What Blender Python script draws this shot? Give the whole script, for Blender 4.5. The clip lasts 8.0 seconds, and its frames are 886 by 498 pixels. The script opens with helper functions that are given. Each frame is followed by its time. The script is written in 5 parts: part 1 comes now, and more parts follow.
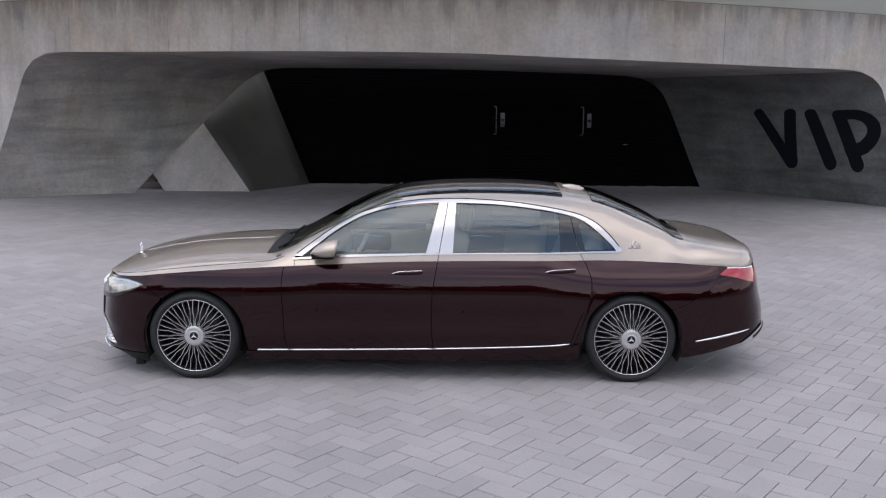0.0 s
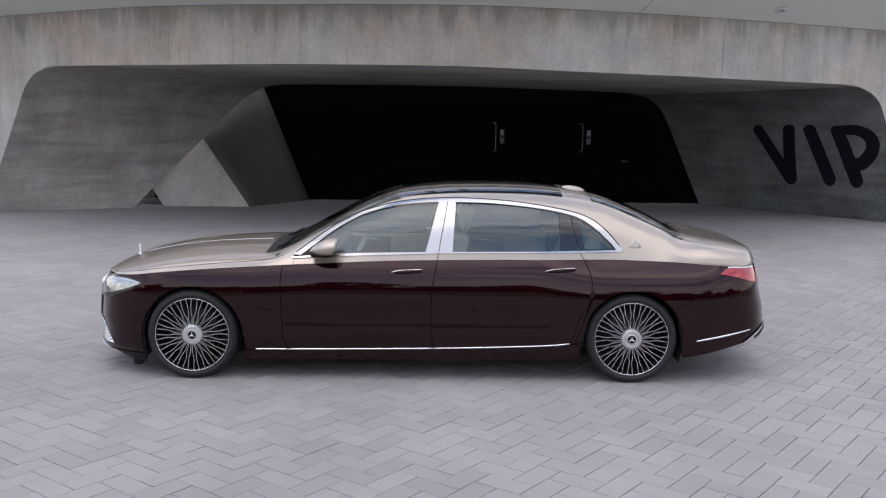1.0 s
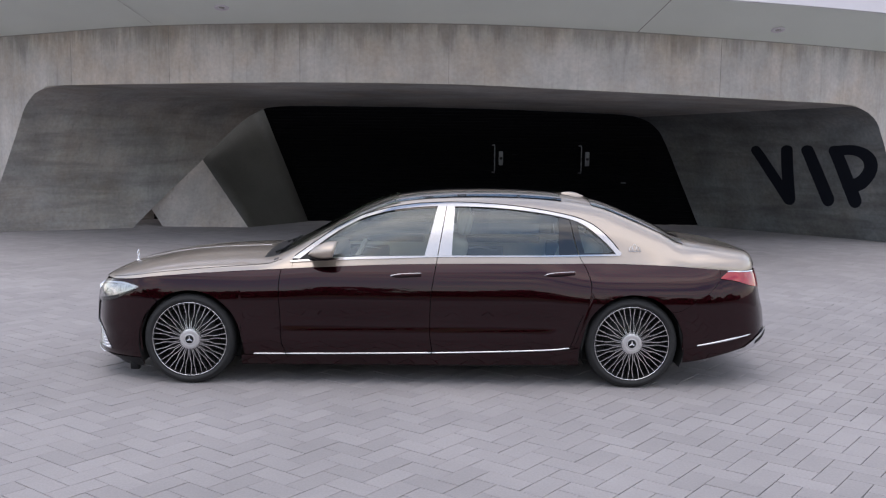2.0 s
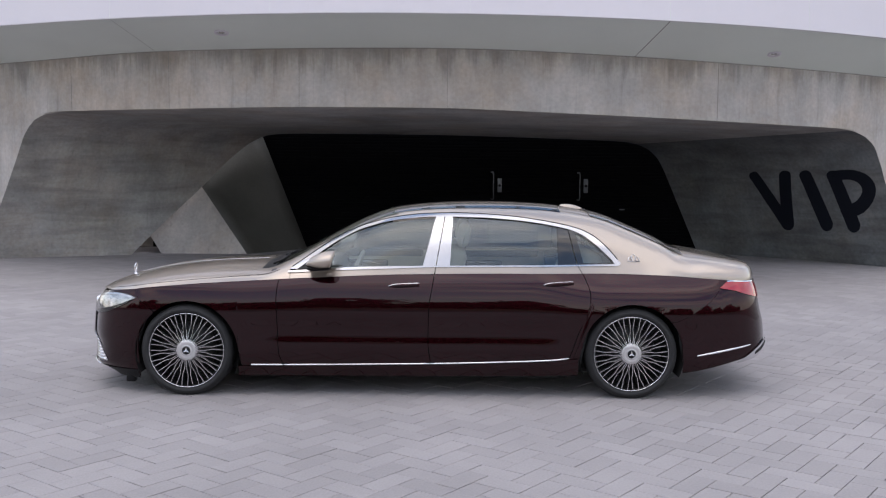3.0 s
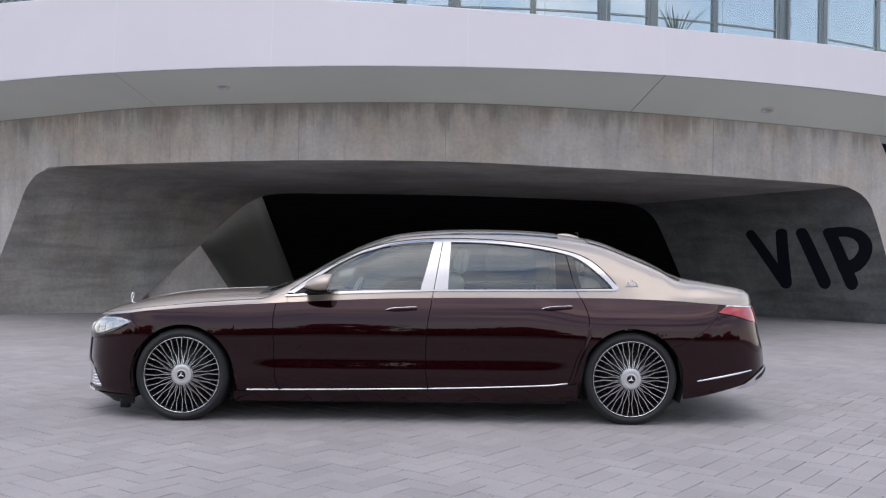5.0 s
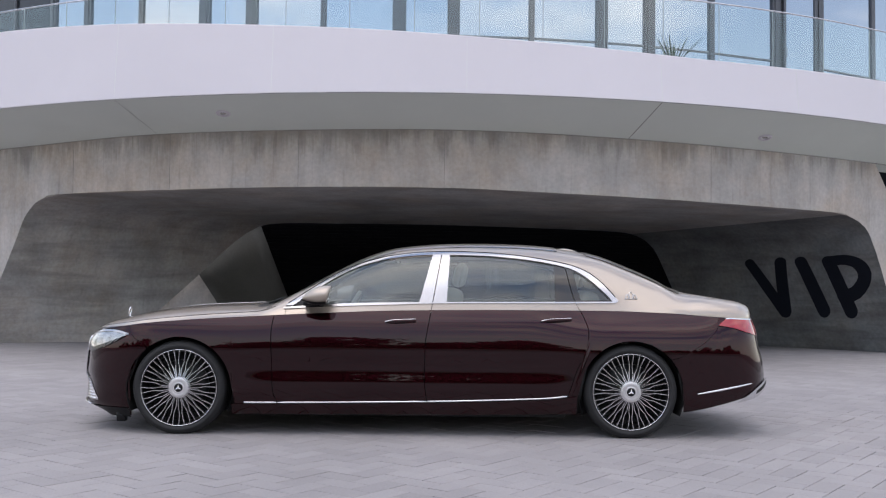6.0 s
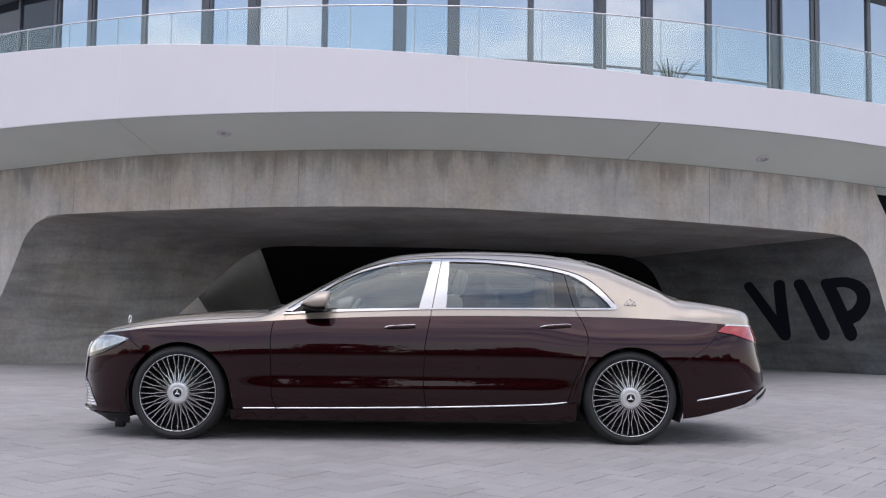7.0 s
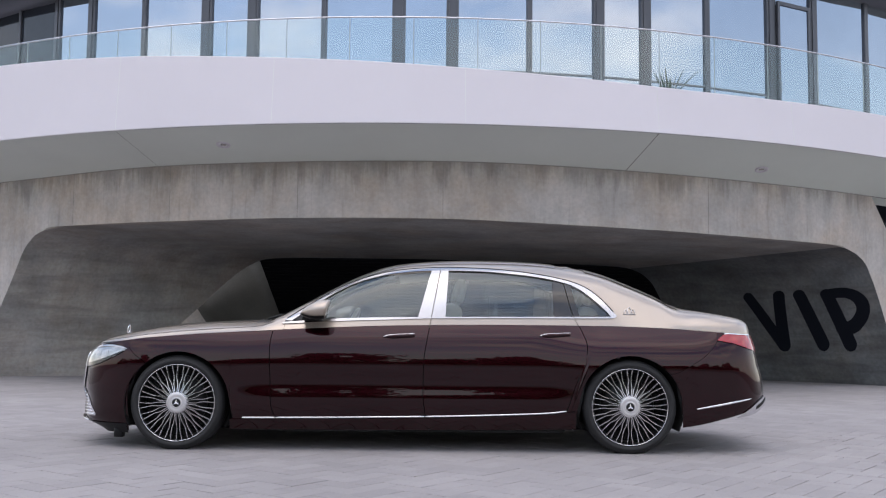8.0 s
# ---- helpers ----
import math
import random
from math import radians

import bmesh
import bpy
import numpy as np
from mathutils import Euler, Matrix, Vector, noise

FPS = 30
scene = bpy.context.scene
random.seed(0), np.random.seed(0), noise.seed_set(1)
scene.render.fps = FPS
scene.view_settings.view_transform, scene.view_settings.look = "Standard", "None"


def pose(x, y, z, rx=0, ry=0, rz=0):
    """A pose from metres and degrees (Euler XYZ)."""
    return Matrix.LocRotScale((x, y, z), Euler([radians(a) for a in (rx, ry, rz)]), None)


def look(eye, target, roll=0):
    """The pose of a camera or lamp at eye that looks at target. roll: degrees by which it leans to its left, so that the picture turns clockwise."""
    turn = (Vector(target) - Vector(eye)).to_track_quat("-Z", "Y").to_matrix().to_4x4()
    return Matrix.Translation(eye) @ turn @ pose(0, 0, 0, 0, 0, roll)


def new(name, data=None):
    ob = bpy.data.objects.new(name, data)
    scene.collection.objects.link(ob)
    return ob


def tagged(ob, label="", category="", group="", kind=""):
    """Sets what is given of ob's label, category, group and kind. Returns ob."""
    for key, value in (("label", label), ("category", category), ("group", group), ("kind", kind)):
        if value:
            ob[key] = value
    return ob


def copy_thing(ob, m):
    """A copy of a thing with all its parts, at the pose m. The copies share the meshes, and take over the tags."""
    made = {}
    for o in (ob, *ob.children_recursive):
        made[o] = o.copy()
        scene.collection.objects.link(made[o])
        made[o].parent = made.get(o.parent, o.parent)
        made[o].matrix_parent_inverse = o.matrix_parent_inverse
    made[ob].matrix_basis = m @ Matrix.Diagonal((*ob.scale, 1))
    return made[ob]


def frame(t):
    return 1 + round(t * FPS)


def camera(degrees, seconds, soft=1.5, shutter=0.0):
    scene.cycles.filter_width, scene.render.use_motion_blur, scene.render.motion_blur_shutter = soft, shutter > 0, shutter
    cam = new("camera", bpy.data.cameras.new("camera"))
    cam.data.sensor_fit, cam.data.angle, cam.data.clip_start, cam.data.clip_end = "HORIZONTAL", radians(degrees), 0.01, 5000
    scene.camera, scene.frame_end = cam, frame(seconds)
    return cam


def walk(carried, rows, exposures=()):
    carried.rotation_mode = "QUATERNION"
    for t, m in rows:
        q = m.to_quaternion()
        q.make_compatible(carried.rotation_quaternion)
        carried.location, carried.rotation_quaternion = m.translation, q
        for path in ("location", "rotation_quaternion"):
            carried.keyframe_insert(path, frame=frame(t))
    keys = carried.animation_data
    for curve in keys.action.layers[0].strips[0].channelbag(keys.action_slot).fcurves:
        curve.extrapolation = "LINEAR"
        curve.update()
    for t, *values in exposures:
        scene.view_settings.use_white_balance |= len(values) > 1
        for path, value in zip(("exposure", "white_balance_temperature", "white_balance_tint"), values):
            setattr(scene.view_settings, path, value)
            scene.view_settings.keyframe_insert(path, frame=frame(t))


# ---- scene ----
cam = camera(49.0, 8.0, soft=1.2)
PATH = [
    (0, (0.242, -8.238, 2.347), (0.239, -6.269, 1.998), 0.5),
    (0.5, (0.241, -8.235, 2.254), (0.239, -6.262, 1.926), 0.6),
    (1, (0.241, -8.245, 2.143), (0.239, -6.268, 1.845), 0.6),
    (2.5, (0.244, -8.253, 1.843), (0.245, -6.264, 1.641), 0.6),
    (3, (0.253, -8.25, 1.744), (0.253, -6.257, 1.58), 0.5),
    (3.5, (0.252, -8.265, 1.645), (0.252, -6.269, 1.517), 0.6),
    (4, (0.251, -8.26, 1.547), (0.252, -6.261, 1.461), 0.6),
    (4.5, (0.254, -8.268, 1.442), (0.256, -6.268, 1.396), 0.6),
    (6, (0.26, -8.254, 1.138), (0.264, -6.255, 1.212), 0.6),
    (6.5, (0.257, -8.269, 1.039), (0.261, -6.272, 1.147), 0.7),
    (7, (0.259, -8.27, 0.942), (0.264, -6.275, 1.081), 0.7),
    (7.5, (0.267, -8.259, 0.913), (0.272, -6.265, 1.071), 0.6),
    (8, (0.261, -8.272, 0.914), (0.267, -6.279, 1.079), 0.6),
]
walk(cam, [(t, look(eye, target, roll)) for t, eye, target, roll in PATH])

# ---- world, sun, exposure ----
world = bpy.data.worlds.new("world")
scene.world = world
world.use_nodes = True
wn, wl = world.node_tree.nodes, world.node_tree.links
wn.clear()
w_out = wn.new("ShaderNodeOutputWorld")
w_bg = wn.new("ShaderNodeBackground")
w_bg.inputs["Strength"].default_value = 0.12
w_sky = wn.new("ShaderNodeTexSky")
w_sky.sky_type = "NISHITA"
w_sky.sun_disc = False
w_sky.sun_elevation = radians(74)
w_sky.sun_rotation = radians(211)
w_sky.air_density = 1.2
w_co = wn.new("ShaderNodeTexCoord")
w_map = wn.new("ShaderNodeMapping")
w_map.inputs["Scale"].default_value = (1.6, 1.6, 4.2)
w_noise = wn.new("ShaderNodeTexNoise")
w_noise.inputs["Scale"].default_value = 1.7
w_noise.inputs["Detail"].default_value = 7.0
w_noise.inputs["Roughness"].default_value = 0.58
w_ramp = wn.new("ShaderNodeValToRGB")
w_ramp.color_ramp.elements[0].position = 0.41
w_ramp.color_ramp.elements[1].position = 0.67
w_mix = wn.new("ShaderNodeMix")
w_mix.data_type = "RGBA"
w_cloud = wn.new("ShaderNodeMix")  # overcast cloud: brighter overhead than at the horizon
w_cloud.data_type = "RGBA"
w_cloud.inputs[6].default_value = (7.3, 6.85, 6.8, 1)
w_cloud.inputs[7].default_value = (9.7, 9.05, 9.0, 1)
w_sep = wn.new("ShaderNodeSeparateXYZ")
wl.new(w_co.outputs["Generated"], w_sep.inputs["Vector"])
wl.new(w_sep.outputs["Z"], w_cloud.inputs[0])
wl.new(w_cloud.outputs[2], w_mix.inputs[7])
wl.new(w_co.outputs["Generated"], w_map.inputs["Vector"])
wl.new(w_map.outputs["Vector"], w_noise.inputs["Vector"])
wl.new(w_noise.outputs["Fac"], w_ramp.inputs["Fac"])
w_haze = wn.new("ShaderNodeMapRange")  # cloud closes up towards the horizon
w_haze.inputs["From Min"].default_value, w_haze.inputs["From Max"].default_value = 0.10, 0.50
w_haze.inputs["To Min"].default_value, w_haze.inputs["To Max"].default_value = 0.50, 0.0
w_max = wn.new("ShaderNodeMath")
w_max.operation = "MAXIMUM"
wl.new(w_ramp.outputs["Color"], w_max.inputs[0])
wl.new(w_haze.outputs["Result"], w_max.inputs[1])
wl.new(w_sep.outputs["Z"], w_haze.inputs["Value"])
wl.new(w_max.outputs["Value"], w_mix.inputs[0])
wl.new(w_sky.outputs["Color"], w_mix.inputs[6])
wl.new(w_mix.outputs[2], w_bg.inputs["Color"])
wl.new(w_bg.outputs["Background"], w_out.inputs["Surface"])

sun = new("sun", bpy.data.lights.new("sun", "SUN"))
sun.data.energy = 0.5
sun.data.angle = radians(75)
sun.data.color = (1.0, 0.96, 0.92)
sun.matrix_world = look((-3, -5, 21), (0, 0, 0))
scene.view_settings.exposure = 0.97


# ---- small helpers ----
def lerp(a, b, t):
    return a + (b - a) * t


def spline(pts):
    """Smooth function of x through (x, value) pairs, flat beyond the ends."""
    xs = np.array([p[0] for p in pts], float)
    ys = np.array([p[1] for p in pts], float)
    d = np.diff(ys) / np.diff(xs)
    m = np.concatenate(([d[0]], np.where(d[:-1] * d[1:] > 0, 2 * d[:-1] * d[1:] / (d[:-1] + d[1:] + 1e-12), 0.0), [d[-1]]))

    def f(x):
        x = min(max(x, xs[0]), xs[-1])
        i = min(int(np.searchsorted(xs, x, side="right")) - 1, len(xs) - 2)
        h = xs[i + 1] - xs[i]
        t = (x - xs[i]) / h
        return float((2 * t**3 - 3 * t**2 + 1) * ys[i] + (t**3 - 2 * t**2 + t) * h * m[i]
                     + (3 * t**2 - 2 * t**3) * ys[i + 1] + (t**3 - t**2) * h * m[i + 1])
    return f


def catmull(pts, n):
    """n points along a Catmull-Rom curve through pts."""
    p = [Vector(q) for q in pts]
    p = [2 * p[0] - p[1]] + p + [2 * p[-1] - p[-2]]
    out = []
    for k in range(n):
        t = k / (n - 1) * (len(p) - 3)
        i = min(int(t), len(p) - 4)
        t -= i
        a, b, c, d = p[i:i + 4]
        out.append(0.5 * (2 * b + (c - a) * t + (2 * a - 5 * b + 4 * c - d) * t * t + (3 * b - a - 3 * c + d) * t**3))
    return out


def mesh_object(name, bm, material, parent=None, label="", smooth=True):
    me = bpy.data.meshes.new(name)
    bmesh.ops.recalc_face_normals(bm, faces=bm.faces)
    bm.to_mesh(me)
    bm.free()
    if smooth:
        for p in me.polygons:
            p.use_smooth = True
    me.materials.append(material)
    ob = new(name, me)
    if parent:
        ob.parent = parent
    if label:
        tagged(ob, label)
    return ob


def part(name, bm, material, parent, label="", smooth=True):
    return mesh_object(name, bm, material, parent, label, smooth)


def grid_mesh(bm, rows, closed=False):
    """Quads between rows of points."""
    vs = [[bm.verts.new(p) for p in r] for r in rows]
    for a, b in zip(vs, vs[1:]):
        n = len(a)
        for j in range(n if closed else n - 1):
            k = (j + 1) % n
            q = [a[j], a[k], b[k], b[j]]
            if len({tuple(round(c, 6) for c in v.co) for v in q}) >= 3:
                bm.faces.new(q)
    return vs


def box(bm, x0, x1, y0, y1, z0, z1, bevel=0.0, seg=2):
    g = bmesh.ops.create_cube(bm, size=1.0, matrix=Matrix.LocRotScale(((x0 + x1) / 2, (y0 + y1) / 2, (z0 + z1) / 2), None, (x1 - x0, y1 - y0, z1 - z0)))
    if bevel:
        es = list({e for v in g["verts"] for e in v.link_edges})
        bmesh.ops.bevel(bm, geom=es, offset=bevel, segments=seg, affect="EDGES", profile=0.5)


def tube(bm, pts, r, n=8, closed=False):
    pts = [Vector(p) for p in pts]
    rows = []
    for i, p in enumerate(pts):
        a = pts[(i - 1) % len(pts)] if closed or i else p
        b = pts[(i + 1) % len(pts)] if closed or i < len(pts) - 1 else p
        q = (b - a).to_track_quat("Z", "Y")
        rr = r[i] if isinstance(r, (list, tuple)) else r
        rows.append([p + q @ Vector((rr * math.cos(2 * math.pi * k / n), rr * math.sin(2 * math.pi * k / n), 0)) for k in range(n)])
    if closed:
        rows.append(rows[0])
    vs = grid_mesh(bm, rows, closed=True)
    if not closed:
        bm.faces.new(vs[0]), bm.faces.new(vs[-1])
    else:
        bmesh.ops.remove_doubles(bm, verts=bm.verts, dist=1e-6)


def lathe(bm, profile, m=None, n=48, arc=2 * math.pi):
    """Turns (radius, height) pairs about the local z axis."""
    m = m or Matrix()
    rows = [[m @ Vector((r * math.cos(arc * k / n), r * math.sin(arc * k / n), h)) for k in range(n)] for r, h in profile]
    grid_mesh(bm, rows, closed=True)


# ---- materials ----
def material(name, color, rough=0.5, metal=0.0, coat=0.0, vary=0.0, scale=4.0, fine=60.0, bump=0.0, dark=0.5, stretch=(1, 1, 1), rnd=0.0, spec=0.5, spread=0.0, where="Object"):
    """Principled surface with stains at a large scale, grain at a fine one, and relief."""
    mt = bpy.data.materials.new(name)
    mt.use_nodes = True
    nt = mt.node_tree
    n, l = nt.nodes, nt.links
    b = n["Principled BSDF"]
    b.inputs["Base Color"].default_value = (*color, 1)
    b.inputs["Roughness"].default_value = rough
    b.inputs["Metallic"].default_value = metal
    b.inputs["Coat Weight"].default_value = coat
    b.inputs["Coat Roughness"].default_value = 0.02
    b.inputs["Specular IOR Level"].default_value = spec
    if vary or bump or rnd:
        co = n.new("ShaderNodeTexCoord")
        mp = n.new("ShaderNodeMapping")
        mp.inputs["Scale"].default_value = stretch
        if where == "Position":
            co = n.new("ShaderNodeNewGeometry")
        l.new(co.outputs[where], mp.inputs["Vector"])
        n1 = n.new("ShaderNodeTexNoise")
        n1.inputs["Scale"].default_value = scale
        n1.inputs["Detail"].default_value = 6
        n1.inputs["Roughness"].default_value = 0.6
        n2 = n.new("ShaderNodeTexNoise")
        n2.inputs["Scale"].default_value = fine
        n2.inputs["Detail"].default_value = 4
        for q in (n1, n2):
            l.new(mp.outputs["Vector"], q.inputs["Vector"])
        r1 = n.new("ShaderNodeMapRange")
        r1.inputs["From Min"].default_value, r1.inputs["From Max"].default_value = 0.3, 0.7
        r1.inputs["To Min"].default_value, r1.inputs["To Max"].default_value = 1 - vary, 1 + vary * dark
        l.new(n1.outputs["Fac"], r1.inputs["Value"])
        r2 = n.new("ShaderNodeMapRange")
        r2.inputs["From Min"].default_value, r2.inputs["From Max"].default_value = 0.3, 0.7
        r2.inputs["To Min"].default_value, r2.inputs["To Max"].default_value = 1 - vary * 0.4, 1 + vary * 0.4
        l.new(n2.outputs["Fac"], r2.inputs["Value"])
        mu = n.new("ShaderNodeMath")
        mu.operation = "MULTIPLY"
        l.new(r1.outputs["Result"], mu.inputs[0])
        l.new(r2.outputs["Result"], mu.inputs[1])
        fac = mu.outputs["Value"]
        if rnd:
            oi = n.new("ShaderNodeObjectInfo")
            ge = n.new("ShaderNodeNewGeometry")
            ad = n.new("ShaderNodeMath")
            ad.operation = "ADD"
            l.new(oi.outputs["Random"], ad.inputs[0])
            l.new(ge.outputs["Random Per Island"], ad.inputs[1])
            fr = n.new("ShaderNodeMath")
            fr.operation = "FRACT"
            l.new(ad.outputs["Value"], fr.inputs[0])
            r3 = n.new("ShaderNodeMapRange")
            r3.inputs["To Min"].default_value, r3.inputs["To Max"].default_value = 1 - rnd, 1 + rnd
            l.new(fr.outputs["Value"], r3.inputs["Value"])
            m3 = n.new("ShaderNodeMath")
            m3.operation = "MULTIPLY"
            l.new(fac, m3.inputs[0])
            l.new(r3.outputs["Result"], m3.inputs[1])
            fac = m3.outputs["Value"]
        sc = n.new("ShaderNodeVectorMath")
        sc.operation = "SCALE"
        sc.inputs[0].default_value = color
        l.new(fac, sc.inputs["Scale"])
        l.new(sc.outputs["Vector"], b.inputs["Base Color"])
        if spread:
            rr = n.new("ShaderNodeMapRange")
            rr.inputs["From Min"].default_value, rr.inputs["From Max"].default_value = 0.3, 0.7
            rr.inputs["To Min"].default_value, rr.inputs["To Max"].default_value = rough - spread, rough + spread
            l.new(n1.outputs["Fac"], rr.inputs["Value"])
            l.new(rr.outputs["Result"], b.inputs["Roughness"])
        if bump:
            bp = n.new("ShaderNodeBump")
            bp.inputs["Strength"].default_value = bump
            bp.inputs["Distance"].default_value = 0.01
            l.new(n2.outputs["Fac"], bp.inputs["Height"])
            l.new(bp.outputs["Normal"], b.inputs["Normal"])
    return mt


def concrete(name, color, streak=0.13, blotch=0.20, boards=0.0, runs=0.0):
    """Board-cast concrete: broad blotches, vertical water streaks, pores."""
    mt = material(name, color, rough=0.72, vary=blotch, scale=1.25, fine=16, bump=0.12, dark=0.6, spread=0.08)
    n, l = mt.node_tree.nodes, mt.node_tree.links
    b = n["Principled BSDF"]
    co = n.new("ShaderNodeTexCoord")
    mp = n.new("ShaderNodeMapping")
    mp.inputs["Scale"].default_value = (3.2, 3.2, 0.30)
    ns = n.new("ShaderNodeTexNoise")
    ns.inputs["Scale"].default_value = 1.0
    ns.inputs["Detail"].default_value = 7
    ns.inputs["Roughness"].default_value = 0.65
    mr = n.new("ShaderNodeMapRange")
    mr.inputs["From Min"].default_value, mr.inputs["From Max"].default_value = 0.3, 0.72
    mr.inputs["To Min"].default_value, mr.inputs["To Max"].default_value = 1 - streak, 1 + streak
    sc = n.new("ShaderNodeVectorMath")
    sc.operation = "SCALE"
    l.new(co.outputs["Object"], mp.inputs["Vector"])
    l.new(mp.outputs["Vector"], ns.inputs["Vector"])
    l.new(ns.outputs["Fac"], mr.inputs["Value"])
    l.new(mr.outputs["Result"], sc.inputs["Scale"])
    l.new(b.inputs["Base Color"].links[0].from_socket, sc.inputs[0])
    warm = n.new("ShaderNodeMix")
    warm.data_type = "RGBA"
    warm.blend_type = "MULTIPLY"
    warm.inputs[7].default_value = (1.0, 0.90, 0.80, 1)
    n3 = n.new("ShaderNodeTexNoise")
    n3.inputs["Scale"].default_value = 0.8
    n3.inputs["Detail"].default_value = 8
    n3.inputs["Roughness"].default_value = 0.7
    m3 = n.new("ShaderNodeMapRange")
    m3.inputs["From Min"].default_value, m3.inputs["From Max"].default_value = 0.42, 0.68
    l.new(co.outputs["Object"], n3.inputs["Vector"])
    l.new(n3.outputs["Fac"], m3.inputs["Value"])
    l.new(m3.outputs["Result"], warm.inputs[0])
    l.new(sc.outputs["Vector"], warm.inputs[6])
    # pale lime bloom and dark drip marks
    n4 = n.new("ShaderNodeTexNoise")
    n4.inputs["Scale"].default_value = 1.0
    n4.inputs["Detail"].default_value = 5
    mp4 = n.new("ShaderNodeMapping")
    mp4.inputs["Scale"].default_value = (11, 11, 0.8)
    m4 = n.new("ShaderNodeMapRange")
    m4.inputs["From Min"].default_value, m4.inputs["From Max"].default_value = 0.60, 0.74
    m4.inputs["To Min"].default_value, m4.inputs["To Max"].default_value = 1.0, 1 - streak * 1.6
    s4 = n.new("ShaderNodeVectorMath")
    s4.operation = "SCALE"
    l.new(co.outputs["Object"], mp4.inputs["Vector"])
    l.new(mp4.outputs["Vector"], n4.inputs["Vector"])
    l.new(n4.outputs["Fac"], m4.inputs["Value"])
    l.new(m4.outputs["Result"], s4.inputs["Scale"])
    l.new(warm.outputs[2], s4.inputs[0])
    last = s4.outputs["Vector"]
    if boards:
        # long level smudges left by the boards of the formwork
        mp5 = n.new("ShaderNodeMapping")
        mp5.inputs["Scale"].default_value = (0.55, 0.55, 4.2)
        n5 = n.new("ShaderNodeTexNoise")
        n5.inputs["Scale"].default_value = 1.0
        n5.inputs["Detail"].default_value = 9
        n5.inputs["Roughness"].default_value = 0.62
        n5.inputs["Distortion"].default_value = 0.4
        m5 = n.new("ShaderNodeMapRange")
        m5.inputs["From Min"].default_value, m5.inputs["From Max"].default_value = 0.34, 0.56
        m5.inputs["To Min"].default_value, m5.inputs["To Max"].default_value = 1 - boards * 1.6, 1 + boards * 0.3
        s5 = n.new("ShaderNodeVectorMath")
        s5.operation = "SCALE"
        l.new(co.outputs["Object"], mp5.inputs["Vector"])
        l.new(mp5.outputs["Vector"], n5.inputs["Vector"])
        l.new(n5.outputs["Fac"], m5.inputs["Value"])
        l.new(m5.outputs["Result"], s5.inputs["Scale"])
        l.new(last, s5.inputs[0])
        last = s5.outputs["Vector"]
    if runs:
        # water runs: dark tongues of uneven length below the soffit joint
        sx = n.new("ShaderNodeSeparateXYZ")
        l.new(co.outputs["Object"], sx.inputs["Vector"])
        mp6 = n.new("ShaderNodeMapping")
        mp6.inputs["Scale"].default_value = (3.0, 3.0, 0.25)
        n6 = n.new("ShaderNodeTexNoise")
        n6.inputs["Scale"].default_value = 1.0
        n6.inputs["Detail"].default_value = 8
        n6.inputs["Roughness"].default_value = 0.7
        l.new(co.outputs["Object"], mp6.inputs["Vector"])
        l.new(mp6.outputs["Vector"], n6.inputs["Vector"])
        m6 = n.new("ShaderNodeMapRange")  # where each tongue ends
        m6.inputs["From Min"].default_value, m6.inputs["From Max"].default_value = 0.36, 0.66
        m6.inputs["To Min"].default_value, m6.inputs["To Max"].default_value = 3.66, 3.02
        l.new(n6.outputs["Fac"], m6.inputs["Value"])
        d6 = n.new("ShaderNodeMath")
        d6.operation = "SUBTRACT"
        l.new(sx.outputs["Z"], d6.inputs[0])
        l.new(m6.outputs["Result"], d6.inputs[1])
        m7 = n.new("ShaderNodeMapRange")
        m7.interpolation_type = "SMOOTHSTEP"
        m7.inputs["From Min"].default_value, m7.inputs["From Max"].default_value = -0.10, 0.34
        m7.inputs["To Min"].default_value, m7.inputs["To Max"].default_value = 1.0 + runs * 0.2, 1.0 - runs
        l.new(d6.outputs["Value"], m7.inputs["Value"])
        s6 = n.new("ShaderNodeVectorMath")
        s6.operation = "SCALE"
        l.new(m7.outputs["Result"], s6.inputs["Scale"])
        l.new(last, s6.inputs[0])
        last = s6.outputs["Vector"]
    l.new(last, b.inputs["Base Color"])
    return mt


def glass(name, color, rough=0.0, f0=0.04, gloss=(1, 1, 1)):
    """Thin pane: tinted see-through with a Fresnel mirror."""
    mt = bpy.data.materials.new(name)
    mt.use_nodes = True
    n, l = mt.node_tree.nodes, mt.node_tree.links
    n.clear()
    out = n.new("ShaderNodeOutputMaterial")
    tr = n.new("ShaderNodeBsdfTransparent")
    tr.inputs["Color"].default_value = (*color, 1)
    gl = n.new("ShaderNodeBsdfGlossy")
    gl.inputs["Roughness"].default_value = rough
    gl.inputs["Color"].default_value = (*gloss, 1)
    lw = n.new("ShaderNodeLayerWeight")
    lw.inputs["Blend"].default_value = 0.5
    pw = n.new("ShaderNodeMath")
    pw.operation = "POWER"
    pw.inputs[1].default_value = 5.0
    mr = n.new("ShaderNodeMapRange")
    mr.inputs["To Min"].default_value = f0
    mr.inputs["To Max"].default_value = 1.0
    mx = n.new("ShaderNodeMixShader")
    l.new(lw.outputs["Facing"], pw.inputs[0])
    l.new(pw.outputs["Value"], mr.inputs["Value"])
    l.new(mr.outputs["Result"], mx.inputs["Fac"])
    l.new(tr.outputs["BSDF"], mx.inputs[1])
    l.new(gl.outputs["BSDF"], mx.inputs[2])
    l.new(mx.outputs["Shader"], out.inputs["Surface"])
    return mt


